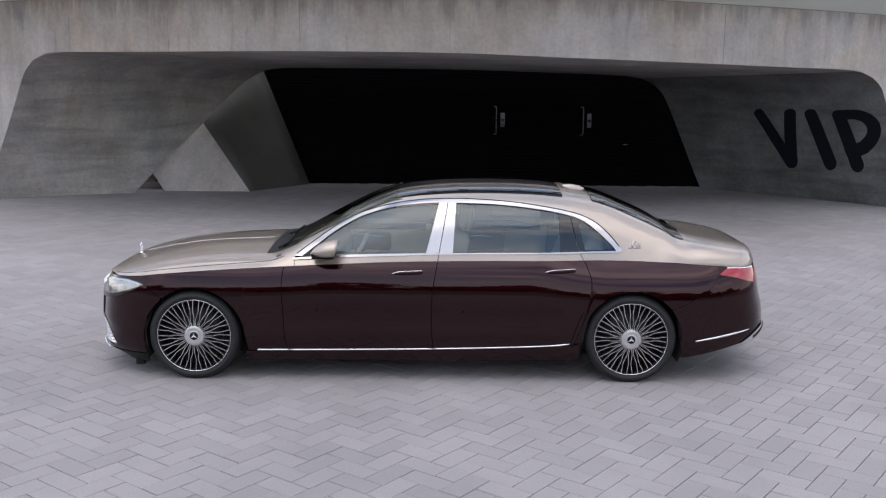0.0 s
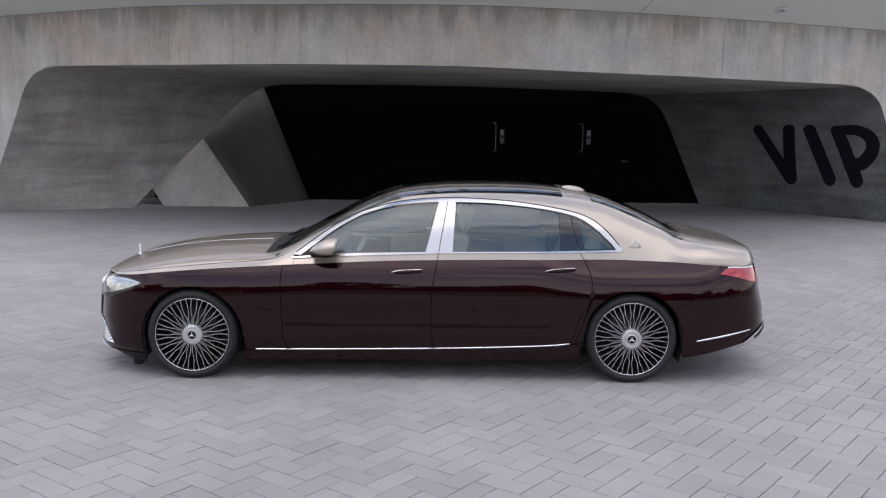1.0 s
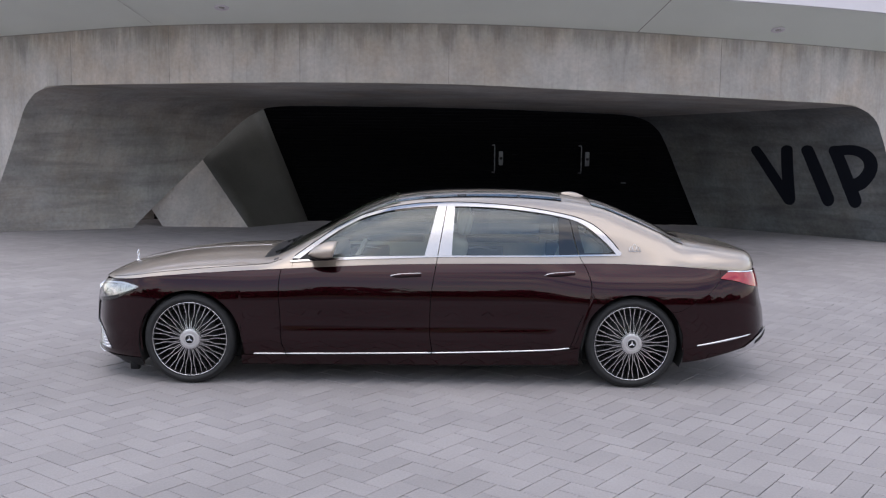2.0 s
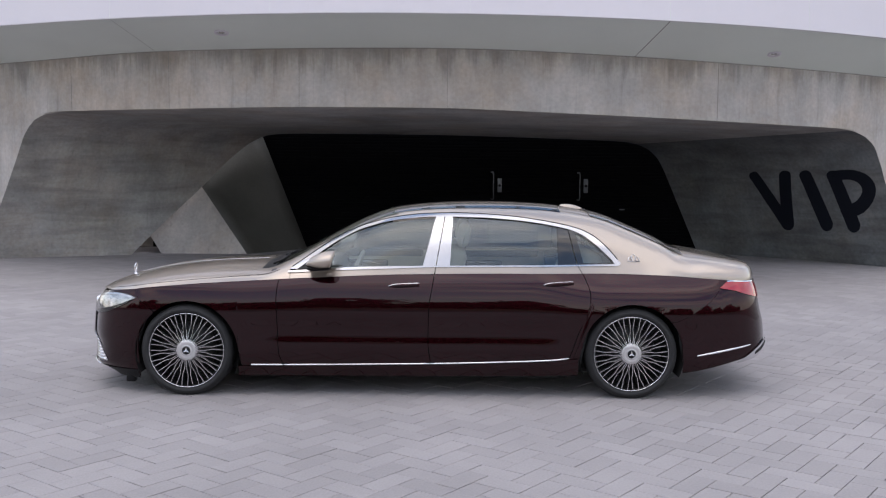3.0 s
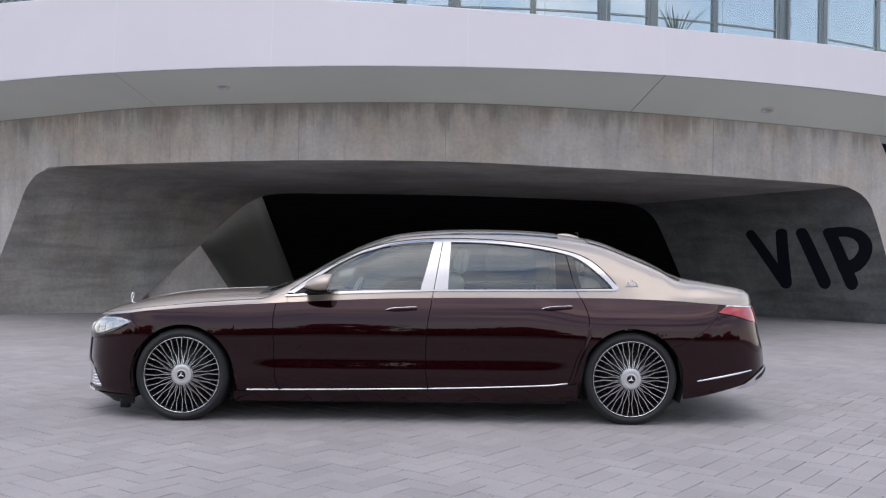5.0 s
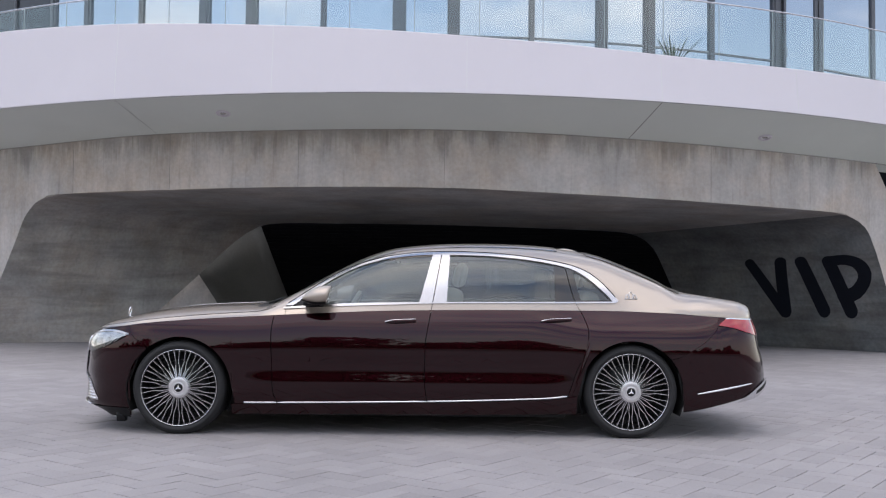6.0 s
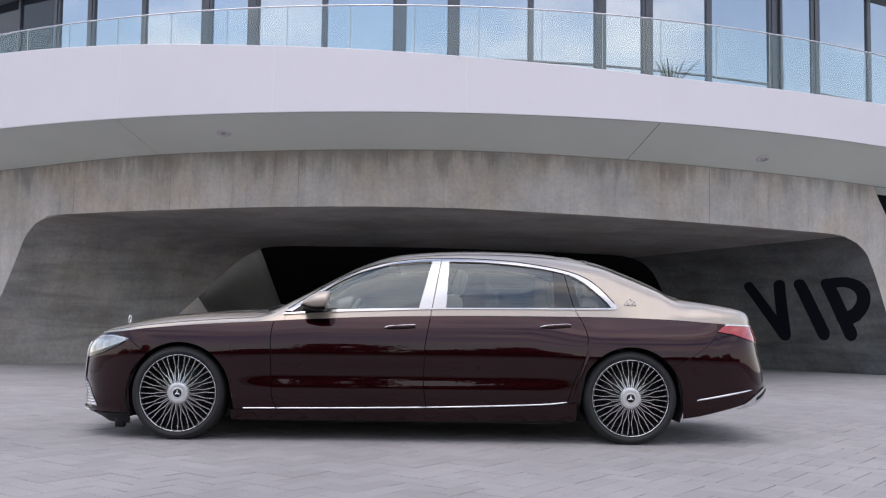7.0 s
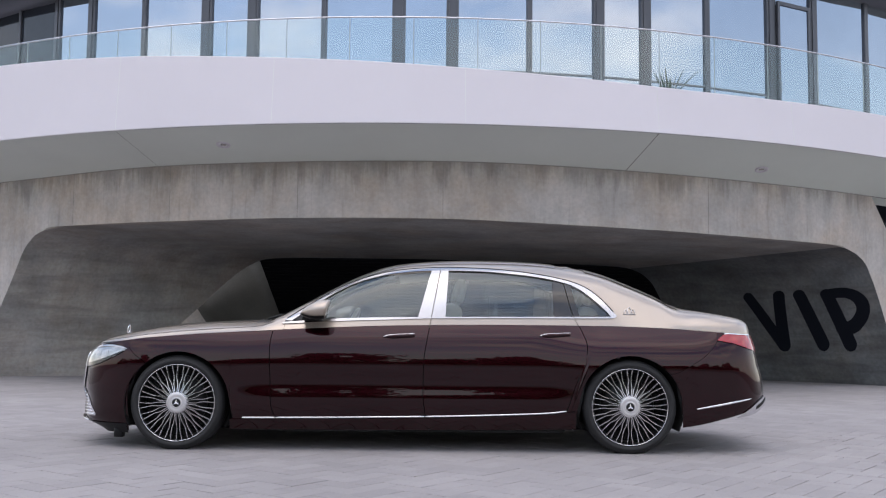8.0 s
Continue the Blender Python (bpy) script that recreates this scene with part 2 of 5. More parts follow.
M_PAVER = material("paver", (0.297, 0.276, 0.277), rough=0.78, vary=0.17, scale=0.45, fine=70, bump=0.15, rnd=0.075, where="Position")
M_GROUND = material("joint_sand", (0.12, 0.113, 0.115), rough=0.95, vary=0.2, scale=2.0, fine=80, bump=0.2)
M_CONC = concrete("raw_concrete", (0.412, 0.384, 0.362), runs=0.29)
M_CONC_IN = concrete("smooth_concrete", (0.36, 0.350, 0.340), streak=0.08, blotch=0.24, boards=0.16)
# blue-grey tint, darkened so that the colour carries the right wall's shade
M_CONC_SHADE = concrete("shaded_blue_concrete", (0.14, 0.148, 0.155), streak=0.08, blotch=0.36, boards=0.20)
M_WHITE = material("white_render", (0.615, 0.582, 0.622), rough=0.6, vary=0.03, scale=0.5, fine=90, bump=0.03)
M_SOFFIT = material("soffit_plaster", (0.70, 0.735, 0.685), rough=0.7, vary=0.04, scale=0.6, fine=60, bump=0.03)
M_FORM = material("joint_grey", (0.25, 0.235, 0.22), rough=0.85, vary=0.2, scale=5, fine=40)
M_DULL = material("dull_steel", (0.16, 0.165, 0.18), rough=0.4, metal=0.9, vary=0.1, scale=9, fine=60)
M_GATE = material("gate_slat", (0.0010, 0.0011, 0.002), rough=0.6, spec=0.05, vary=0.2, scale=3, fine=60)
M_LETTER = material("letter_paint", (0.004, 0.0055, 0.011), rough=0.7, spec=0.2, vary=0.15, scale=5, fine=60)
M_FRAME = material("window_frame_metal", (0.085, 0.09, 0.105), rough=0.4, metal=0.5, vary=0.08, scale=3, fine=40)
M_FACADE = material("coated_glass", (0.355, 0.405, 0.475), rough=0.015, metal=0.95, vary=0.05, scale=0.7, fine=2)
M_DARKGLASS = material("dark_glass", (0.02, 0.025, 0.035), rough=0.05, vary=0.1, scale=1, fine=9)
M_EDGE = material("glass_edge", (0.34, 0.42, 0.42), rough=0.2, vary=0.1, scale=5, fine=40)
M_BALU = glass("balustrade_glass", (0.955, 0.985, 0.98), f0=0.04, gloss=(0.85, 0.95, 0.95))
M_STEEL = material("brushed_steel", (0.62, 0.62, 0.64), rough=0.25, metal=1.0, vary=0.05, scale=8, fine=80)
M_MAROON = material("maroon_paint", (0.0185, 0.0014, 0.0034), rough=0.26, metal=0.92, coat=0.70, vary=0.05, scale=3, fine=900, spec=0.0)
M_BEIGE = material("champagne_paint", (0.41, 0.345, 0.29), rough=0.30, metal=0.6, coat=1.0, vary=0.04, scale=3, fine=900)
M_CHROME = material("chrome", (0.75, 0.75, 0.77), rough=0.05, metal=1.0, vary=0.02, scale=6, fine=40)
# grey-green for the recess wall, its shade worked into the dark tone
M_RECESS_SHADE = material("recess_shade", (0.074, 0.071, 0.062), rough=0.6, vary=0.2, scale=1.2, fine=30, bump=0.05)
M_SATIN = material("satin_chrome", (0.53, 0.515, 0.515), rough=0.16, metal=1.0, vary=0.02, scale=6, fine=40)
M_GLOSS = material("gloss_black", (0.006, 0.005, 0.006), rough=0.03, coat=0.6, vary=0.05, scale=4, fine=20)
M_BLACK = material("black_trim", (0.006, 0.006, 0.007), rough=0.42, spec=0.25, vary=0.1, scale=8, fine=60)
M_SHELL = material("unpainted_cavity", (0.006, 0.006, 0.006), rough=0.8, vary=0.1, scale=8, fine=60)
M_TYRE = material("tyre_rubber", (0.011, 0.011, 0.012), rough=0.72, vary=0.15, scale=9, fine=70, bump=0.1)
M_ALLOY = material("machined_alloy", (0.72, 0.71, 0.72), rough=0.22, metal=1.0, vary=0.05, scale=14, fine=90)
M_CAP = material("satin_cap", (0.62, 0.60, 0.60), rough=0.42, metal=0.9, vary=0.05, scale=30, fine=90)
M_ALLOYDARK = material("painted_alloy", (0.012, 0.012, 0.013), rough=0.45, metal=0.3, vary=0.1, scale=14, fine=90)
M_GLASS = glass("tinted_car_glass", (0.48, 0.54, 0.55), f0=0.095, gloss=(0.9, 0.97, 1.0))
M_SCREEN = glass("windscreen_glass", (0.50, 0.57, 0.50), f0=0.07)
M_ROOFGLASS = material("roof_glass", (0.006, 0.006, 0.007), rough=0.03, coat=1.0, vary=0.05, scale=4, fine=20)
M_CREAM = material("cream_leather", (0.62, 0.54, 0.44), rough=0.5, vary=0.08, scale=6, fine=120, bump=0.1)
M_DASH = material("dark_leather", (0.05, 0.042, 0.04), rough=0.5, vary=0.1, scale=6, fine=120, bump=0.1)
M_RED = material("tail_lamp_red", (0.35, 0.012, 0.02), rough=0.08, coat=1.0, vary=0.25, scale=14, fine=60)
M_LAMP = glass("lamp_cover", (0.95, 0.96, 0.97), f0=0.06)
M_LAMPIN = material("lamp_reflector", (0.52, 0.52, 0.53), rough=0.24, metal=0.85, vary=0.45, scale=11, fine=60)
M_BARK = material("bark", (0.09, 0.065, 0.045), rough=0.9, vary=0.3, scale=5, fine=40, bump=0.4)
M_VERGE = material("dry_grass", (0.13, 0.105, 0.040), rough=0.9, vary=0.35, scale=0.5, fine=12, bump=0.4)
M_PLANT = material("dark_leaf", (0.018, 0.036, 0.018), rough=0.75, spec=0.15, vary=0.3, scale=6, fine=40)
M_LEAF = material("leaf", (0.045, 0.075, 0.025), rough=0.6, vary=0.35, scale=0.6, fine=6, rnd=0.25)


# ---- ground ----
def ground_z(y):
    return -0.0085 * min(max(y - 1.0, 0.0), 15.0)


def beam_y(x):
    return 7.55 + 0.037 * (x - 0.4) ** 2


def edge_y(x):
    return 6.14 + 0.036 * (x + 0.17) ** 2


bm = bmesh.new()
grid_mesh(bm, [[(x, y, ground_z(y) - 0.012) for x in (-700, -60, -20, 0, 20, 60, 700)] for y in (-700, -60, -20, 1, 6, 10, 16, 60, 700)])
tagged(mesh_object("ground", bm, M_GROUND, smooth=False), "grey sand-jointed ground of the forecourt", "ground", kind="structure")


# ---- concrete portal ----
OPEN_LOW = [(-8.75, -0.12), (-8.26, 0.84), (-7.72, 1.90), (-7.51, 2.33), (-7.24, 2.59), (-6.9, 2.69), (-6.46, 2.72), (-4.4, 2.725), (-2.2, 2.735), (0.3, 2.72),
            (2.2, 2.665), (4.2, 2.61), (6.3, 2.555), (7.12, 2.54), (7.57, 2.51), (7.98, 2.39), (8.2, 2.22), (8.4, 1.85), (8.75, 0.95), (9.15, -0.12)]
open_z = spline(OPEN_LOW)
beam_top = spline([(-16, 3.62), (-7.5, 3.64), (-4.6, 3.69), (-2.4, 3.68), (0.3, 3.67), (3.4, 3.60), (5.4, 3.55), (8.4, 3.50), (16, 3.4)])

bm = bmesh.new()
xs = sorted([-14 + i * 0.14 for i in range(180)] + [-8.75, -8.74, 9.15, 9.16] + [p[0] for p in OPEN_LOW])
xs = [x for x in xs if x < 10.8]
rows = []
for k in range(11):
    row = []
    for x in xs:
        lo = open_z(x) if -8.75 <= x <= 9.15 else -0.12
        z = lerp(lo, beam_top(x) + 0.02, k / 10)
        xx = min(x, 8.40 + 0.62 * (3.5 - z))
        row.append((xx, beam_y(xx), z))
    rows.append(row)
back = Vector((0, 0.25, 0))
rows = [[Vector(p) + back for p in rows[0]]] + rows + [[Vector(p) + back for p in rows[-1]]]
grid_mesh(bm, rows)
wall = mesh_object("wall_portal", bm, M_CONC, smooth=False)
tagged(wall, "curved raw concrete portal beam with water streaks", "wall", kind="structure")

FRONT_X = [-8.75, -8.26, -7.72, -7.45, -7.1, -6.46, -3.0, 0.3, 4.0, 7.1, 7.8, 8.2, 8.45, 8.75, 9.15]
BACK = [(-6.25, 11.9, -0.11), (-5.75, 12.4, 0.5), (-5.05, 13.05, 1.29), (-4.45, 13.6, 2.0), (-4.0, 13.8, 2.35), (-3.5, 13.95, 2.5), (-2, 14, 2.52), (0.3, 14, 2.51),
        (2.5, 14, 2.46), (4.2, 14, 2.4), (4.75, 14, 2.3), (5.05, 14, 2.1), (5.25, 14, 1.8), (5.65, 14, 0.9), (6.1, 14, -0.13)]
NF = 141
front_c = catmull([(x, beam_y(x), open_z(x)) for x in FRONT_X], NF)
back_c = catmull(BACK, NF)


def tunnel(k, t):
    """A point of the tunnel's lining: k along the arch, t from the front to the back."""
    i = min(int(k), NF - 2)
    a = front_c[i].lerp(front_c[i + 1], k - i)
    b = back_c[i].lerp(back_c[i + 1], k - i)
    return a.lerp(b, t)


for nm, i0, i1, lb in (("wall_left", 0, 44, "shaded smooth concrete side wall of the passage"), ("ceiling", 44, 96, "dark smooth concrete ceiling of the passage"), ("wall_right", 96, 140, "blue-grey concrete side wall with painted letters, shade put into its colour")):
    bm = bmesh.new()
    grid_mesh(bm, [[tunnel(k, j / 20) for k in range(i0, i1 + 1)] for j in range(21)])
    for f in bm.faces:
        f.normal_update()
    # the right wall's shade comes from its darker concrete
    ob = mesh_object(nm, bm, M_CONC_SHADE if nm == "wall_right" else M_CONC_IN)
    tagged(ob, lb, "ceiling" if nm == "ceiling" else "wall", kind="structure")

# dark gate at the back, with slats
tag_gate = new("roller_gate")
tagged(tag_gate, "black slatted metal gate, closed, with steel pull handles", "gate")
bm = bmesh.new()
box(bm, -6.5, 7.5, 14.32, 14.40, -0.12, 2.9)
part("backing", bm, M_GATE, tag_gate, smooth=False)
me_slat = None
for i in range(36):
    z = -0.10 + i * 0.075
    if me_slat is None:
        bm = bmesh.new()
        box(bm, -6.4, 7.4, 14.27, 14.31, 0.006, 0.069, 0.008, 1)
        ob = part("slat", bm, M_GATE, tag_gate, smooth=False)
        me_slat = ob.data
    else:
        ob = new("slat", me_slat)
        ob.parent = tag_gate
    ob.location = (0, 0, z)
for x in (1.40, 3.39):
    bm = bmesh.new()
    tube(bm, catmull([(x - 0.05, 14.26, 1.68), (x, 14.19, 1.66), (x, 14.18, 1.37), (x, 14.19, 1.08), (x - 0.05, 14.26, 1.06)], 20), 0.014, 6)
    part("pull_handle", bm, M_DULL, tag_gate, "slim dark steel pull handle")
    bm = bmesh.new()
    box(bm, x + 0.10, x + 0.20, 14.245, 14.268, 1.22, 1.54, 0.01, 2)
    lk = part("lock_plate", bm, M_DULL, tag_gate, "grey steel lock plate")
    bm = bmesh.new()
    lathe(bm, [(0.0, 0.02), (0.03, 0.02), (0.034, 0.012), (0.034, 0.0)], pose(x + 0.15, 14.246, 1.38, 90), 20)
    part("lock_cylinder", bm, M_BLACK, lk)
bm = bmesh.new()
box(bm, 4.33, 4.45, 14.245, 14.268, 0.83, 0.855, 0.004, 1)
part("latch", bm, M_DULL, tag_gate)

# leaning pillar, and the wall beside it with its shade in the colour
lean = Vector((-1.12, 0.72, 1.40))
bm = bmesh.new()
a, b = Vector((-5.72, 12.35, -0.12)), Vector((-3.90, 12.35, -0.12))
rows = [[a + lean * t, b + lean * t, b + lean * t + Vector((-0.25, 0.7, 0)), a + lean * t + Vector((0.2, 0.7, 0))] for t in (0, 0.35, 0.7, 1.04)]
grid_mesh(bm, rows, closed=True)
tagged(mesh_object("wall_pillar", bm, M_CONC, smooth=False), "leaning pale concrete pillar under the ceiling", "pillar", kind="structure")
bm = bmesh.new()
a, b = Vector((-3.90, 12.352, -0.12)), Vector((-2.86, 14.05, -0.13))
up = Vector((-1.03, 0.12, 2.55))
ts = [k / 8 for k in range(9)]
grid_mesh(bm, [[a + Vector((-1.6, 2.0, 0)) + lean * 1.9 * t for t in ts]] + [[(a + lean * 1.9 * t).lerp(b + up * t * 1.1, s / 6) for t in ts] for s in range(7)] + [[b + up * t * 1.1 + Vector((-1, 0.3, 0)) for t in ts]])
tagged(mesh_object("wall_recess", bm, M_RECESS_SHADE), "leaning grey-green wall of the recess, shade put into its dark colour", "wall", kind="structure")
bm = bmesh.new()
box(bm, -12, 12, 14.5, 14.7, -0.2, 3.6)
tagged(mesh_object("wall_back", bm, M_CONC_IN, smooth=False), "dark concrete rear wall of the passage", "wall", kind="structure")
bm = bmesh.new()
box(bm, 9.25, 16, 12.2, 12.4, -0.2, 4.2)
tagged(mesh_object("window_dark", bm, M_DARKGLASS, smooth=False), "dark glazing beyond the concrete pier", "window", kind="structure")

# ---- painted letters on the right-hand wall ----
def wall_point(a, b, out):
    """A point of the lettered area: a, b from 0 to 1 across and down."""
    k = lerp(lerp(120.0, 118.0, a), lerp(136.0, 134.0, a), b)
    t = lerp(lerp(0.575, 0.01, a), lerp(0.68, 0.06, a), b)
    p = tunnel(k, t)
    n = (tunnel(k, t + 0.01) - p).cross(tunnel(k - 1, t) - p).normalized()
    return p + n * out * (1 if n.x < 0 else -1)


def stroke(bm, path, width, out):
    """A broad brush line with round ends, in a lettering grid of 235 by 120."""
    pts = [Vector((q[0], q[1], 0)) for q in path]
    left, right = [], []
    for i, p in enumerate(pts):
        d = (pts[min(i + 1, len(pts) - 1)] - pts[max(i - 1, 0)]).normalized()
        nn = Vector((-d.y, d.x, 0)) * width / 2
        left.append(p + nn), right.append(p - nn)
    def cap(c, d):
        w = Vector((-d.y, d.x, 0))
        return [c + (w * math.cos(q) + d * math.sin(q)) * width / 2 for q in [math.pi * k / 10 for k in range(11)]]
    for row0, row1 in zip(zip(left, right), zip(left[1:], right[1:])):
        q = [row0[0], row0[1], row1[1], row1[0]]
        bm.faces.new([bm.verts.new(wall_point(v.x / 235, v.y / 120, out)) for v in q])
    for c, d in ((pts[0], (pts[0] - pts[1]).normalized()), (pts[-1], (pts[-1] - pts[-2]).normalized())):
        bm.faces.new([bm.verts.new(wall_point(v.x / 235, v.y / 120, out)) for v in cap(c, d)])


def along(path, n):
    return [(p.x, p.y) for p in catmull([(q[0], q[1], 0) for q in path], n)]


lettering = new("wall_lettering")
tagged(lettering, "large dark blue painted letters VIP on concrete", "lettering")
for nm, strokes in (("letter_v", (([(17, 13), (75, 99)], 19), ([(76, 14), (78, 98)], 22))), ("letter_i", (([(113, 15), (146, 101)], 22),)),
                    ("letter_p", (([(161, 17), (191, 104)], 22), ([(162, 18), (178, 16), (194, 17), (210, 26), (219, 42), (217, 60), (204, 76), (190, 81), (182, 80)], 22)))):
    bm = bmesh.new()
    for j, (path, wd) in enumerate(strokes):
        stroke(bm, along(path, 18), wd, 0.006 + 0.002 * j)
    part(nm, bm, M_LETTER, lettering, smooth=False)


# ---- balcony: soffit, white parapet, glass balustrade, facade ----
par_top = spline([(-14, 5.5), (-7.4, 5.35), (-5.1, 5.25), (-2.7, 5.10), (-1.3, 5.02), (1.6, 4.86), (4.6, 4.76), (8.2, 4.80), (14, 4.85)])
bm = bmesh.new()
NX = 225
bx = [-14 + 28 * i / (NX - 1) for i in range(NX)]
grid_mesh(bm, [[(x, lerp(beam_y(x) + 0.02, edge_y(x) + 0.03, t), lerp(beam_top(x), 4.0, t)) for x in bx] for t in (-0.2, 0, 0.25, 0.5, 0.75, 1)])
soffit = mesh_object("ceiling_soffit", bm, M_SOFFIT)
tagged(soffit, "smooth grey underside of the balcony", "soffit", kind="structure")
bm = bmesh.new()
rows = []
for t in (0.0, 0.012, 0.5, 0.988, 1.0):
    rows.append([(x, edge_y(x) + lerp(0.0, 0.15, t) + (0.008 if t in (0.0, 1.0) else 0), lerp(4.0, par_top(x), t)) for x in bx])
rows.append([(x, edge_y(x) + 0.5, par_top(x)) for x in bx])
rows.append([(x, edge_y(x) + 0.5, 4.6) for x in bx])
rows.append([(x, edge_y(x) + 4.5, 4.6) for x in bx])
grid_mesh(bm, rows)
tagged(mesh_object("wall_parapet", bm, M_WHITE, smooth=False), "smooth white curved balcony parapet", "parapet", kind="structure")


def rail_y(x):
    return edge_y(x) + 0.26


SEAMS = [-8.9, -7.85, -6.8, -5.94, -5.02, -4.07, -3.13, -2.16, -1.17, -0.18, 0.81, 1.79, 2.76, 3.73, 4.70, 5.70, 6.72, 7.74, 8.8, 9.8]
balustrade = new("glass_balustrade")
tagged(balustrade, "curved frameless glass balustrade with a slim steel handrail", "balustrade")
bm = bmesh.new()
tube(bm, [(x, rail_y(x), 5.72) for x in [-10 + 0.5 * i for i in range(41)]], 0.013, 8)
part("handrail", bm, M_STEEL, balustrade, "slim brushed steel handrail")
for x0, x1 in zip(SEAMS, SEAMS[1:]):
    bm = bmesh.new()
    xs = [lerp(x0 + 0.012, x1 - 0.012, t) for t in (0, 0.25, 0.5, 0.75, 1)]
    for o in (-0.006, 0.006):
        grid_mesh(bm, [[(x, rail_y(x) + o, 4.62) for x in xs], [(x, rail_y(x) + o, 5.70) for x in xs]])
    ob = part("pane", bm, M_BALU, balustrade)
    ob.visible_shadow = False
    bm = bmesh.new()
    box(bm, x1 - 0.005, x1 + 0.005, rail_y(x1) - 0.006, rail_y(x1) + 0.006, 4.62, 5.70)
    part("joint", bm, M_EDGE, balustrade, smooth=False)


def facade_y(x):
    return 8.8 + 0.036 * (x + 0.15) ** 2


MULLIONS = [(-9.6, 0.10), (-8.35, 0.06), (-7.37, 0.16), (-6.55, 0.18), (-5.38, 0.10), (-4.09, 0.22), (-3.19, 0.22), (-1.87, 0.10), (-0.52, 0.24), (0.44, 0.22), (1.83, 0.10),
            (3.12, 0.22), (4.03, 0.22), (5.29, 0.12), (6.73, 0.24), (7.78, 0.22), (9.26, 0.13), (10.8, 0.2)]
window_wall = new("window_1")
tagged(window_wall, "tall coated window front behind the balcony", "window", kind="structure")
for i, (x, w) in enumerate(MULLIONS):
    y = facade_y(x)
    turn = math.atan(0.072 * (x + 0.15))
    bm = bmesh.new()
    box(bm, -w / 2, w / 2, -0.06, 0.06, 4.5, 8.6, 0.012, 1)
    if w > 0.15:
        box(bm, -w / 2 + 0.05, w / 2 - 0.05, -0.075, -0.058, 4.5, 8.6)
    ob = part("window_frame", bm, M_FRAME, window_wall, smooth=False)
    ob.matrix_basis = pose(x, y, 0, 0, 0, math.degrees(turn))
    if i + 1 < len(MULLIONS):
        x1, w1 = MULLIONS[i + 1]
        a = Vector((x + w / 2 - 0.02, facade_y(x + w / 2), 0))
        b = Vector((x1 - w1 / 2 + 0.02, facade_y(x1 - w1 / 2), 0))
        # each pane is turned by a hair, as real ones are
        tip = random.uniform(-0.01, 0.01)
        bm = bmesh.new()
        grid_mesh(bm, [[a + Vector((0, 0, 4.5)), b + Vector((0, 0, 4.5))], [a + Vector((0, tip, 8.6)), b + Vector((0, tip, 8.6))]])
        part("pane", bm, M_DARKGLASS if x < -7.4 else M_FACADE, window_wall, smooth=False)
        bm = bmesh.new()
        grid_mesh(bm, [[a + Vector((0, -0.05, 4.55)), b + Vector((0, -0.05, 4.55))], [a + Vector((0, -0.05, 4.72)), b + Vector((0, -0.05, 4.72))], [a + Vector((0, 0, 4.72)), b + Vector((0, 0, 4.72))]])
        part("sill", bm, M_FRAME, window_wall, smooth=False)
        bm = bmesh.new()
        grid_mesh(bm, [[a + Vector((0, dy, z)), b + Vector((0, dy, z))] for dy, z in ((0, 5.535), (-0.03, 5.535), (-0.03, 5.565), (0, 5.565))])
        part("transom", bm, M_DULL, window_wall, smooth=False)
bm = bmesh.new()
rows = [[(x, facade_y(x) + dy, z + 0.035 * x) for x in [-14 + i for i in range(29)]] for dy, z in ((0.3, 7.60), (-0.45, 7.64), (-0.5, 8.2), (0.3, 8.4))]
grid_mesh(bm, rows)
tagged(mesh_object("ceiling_overhang", bm, M_FRAME), "dark underside of the roof overhang", "overhang", kind="structure")

# glazed door in the window front
door_1 = new("door_1")
tagged(door_1, "closed glazed balcony door in a dark metal frame", "door", kind="structure")
door_1.matrix_basis = pose(7.27, facade_y(7.27) - 0.11, 0, 0, 0, math.degrees(math.atan(0.072 * 7.42)))
for x0, x1, z0, z1 in ((-0.455, -0.395, 4.62, 7.46), (0.395, 0.455, 4.62, 7.46), (-0.395, 0.395, 7.38, 7.46), (-0.395, 0.395, 4.62, 4.80)):
    bm = bmesh.new()
    box(bm, x0, x1, -0.025, 0.04, z0, z1, 0.006, 1)
    part("door_frame", bm, M_FRAME, door_1, smooth=False)
bm = bmesh.new()
box(bm, -0.395, 0.395, 0.0, 0.012, 4.80, 7.38)
part("pane", bm, M_FACADE, door_1, smooth=False)
bm = bmesh.new()
tube(bm, catmull([(-0.425, -0.02, 5.62), (-0.425, -0.06, 5.64), (-0.425, -0.06, 5.80), (-0.425, -0.02, 5.82)], 12), 0.008, 6)
part("door_handle", bm, M_DULL, door_1)

# recessed lights and joints of the soffit
for x, t in ((-3.25, 0.52), (5.75, 0.35)):
    y = lerp(beam_y(x), edge_y(x), t)
    z = lerp(beam_top(x), 4.0, t)
    lampd = new("recessed_downlight")
    tagged(lampd, "small white recessed downlight, unlit, in the soffit", "lamp", group="soffit downlights")
    lampd.location = (x, y, z)
    bm = bmesh.new()
    lathe(bm, [(0.065, 0.0), (0.07, -0.014), (0.11, -0.016), (0.118, 0.002)], pose(0, 0, 0, -13), 28)
    part("trim_ring", bm, M_WHITE, lampd)
    bm = bmesh.new()
    lathe(bm, [(0.0, -0.004), (0.03, -0.006), (0.045, -0.004), (0.05, 0.01)], pose(0, 0, 0, -13), 24)
    part("lens", bm, M_STEEL, lampd)
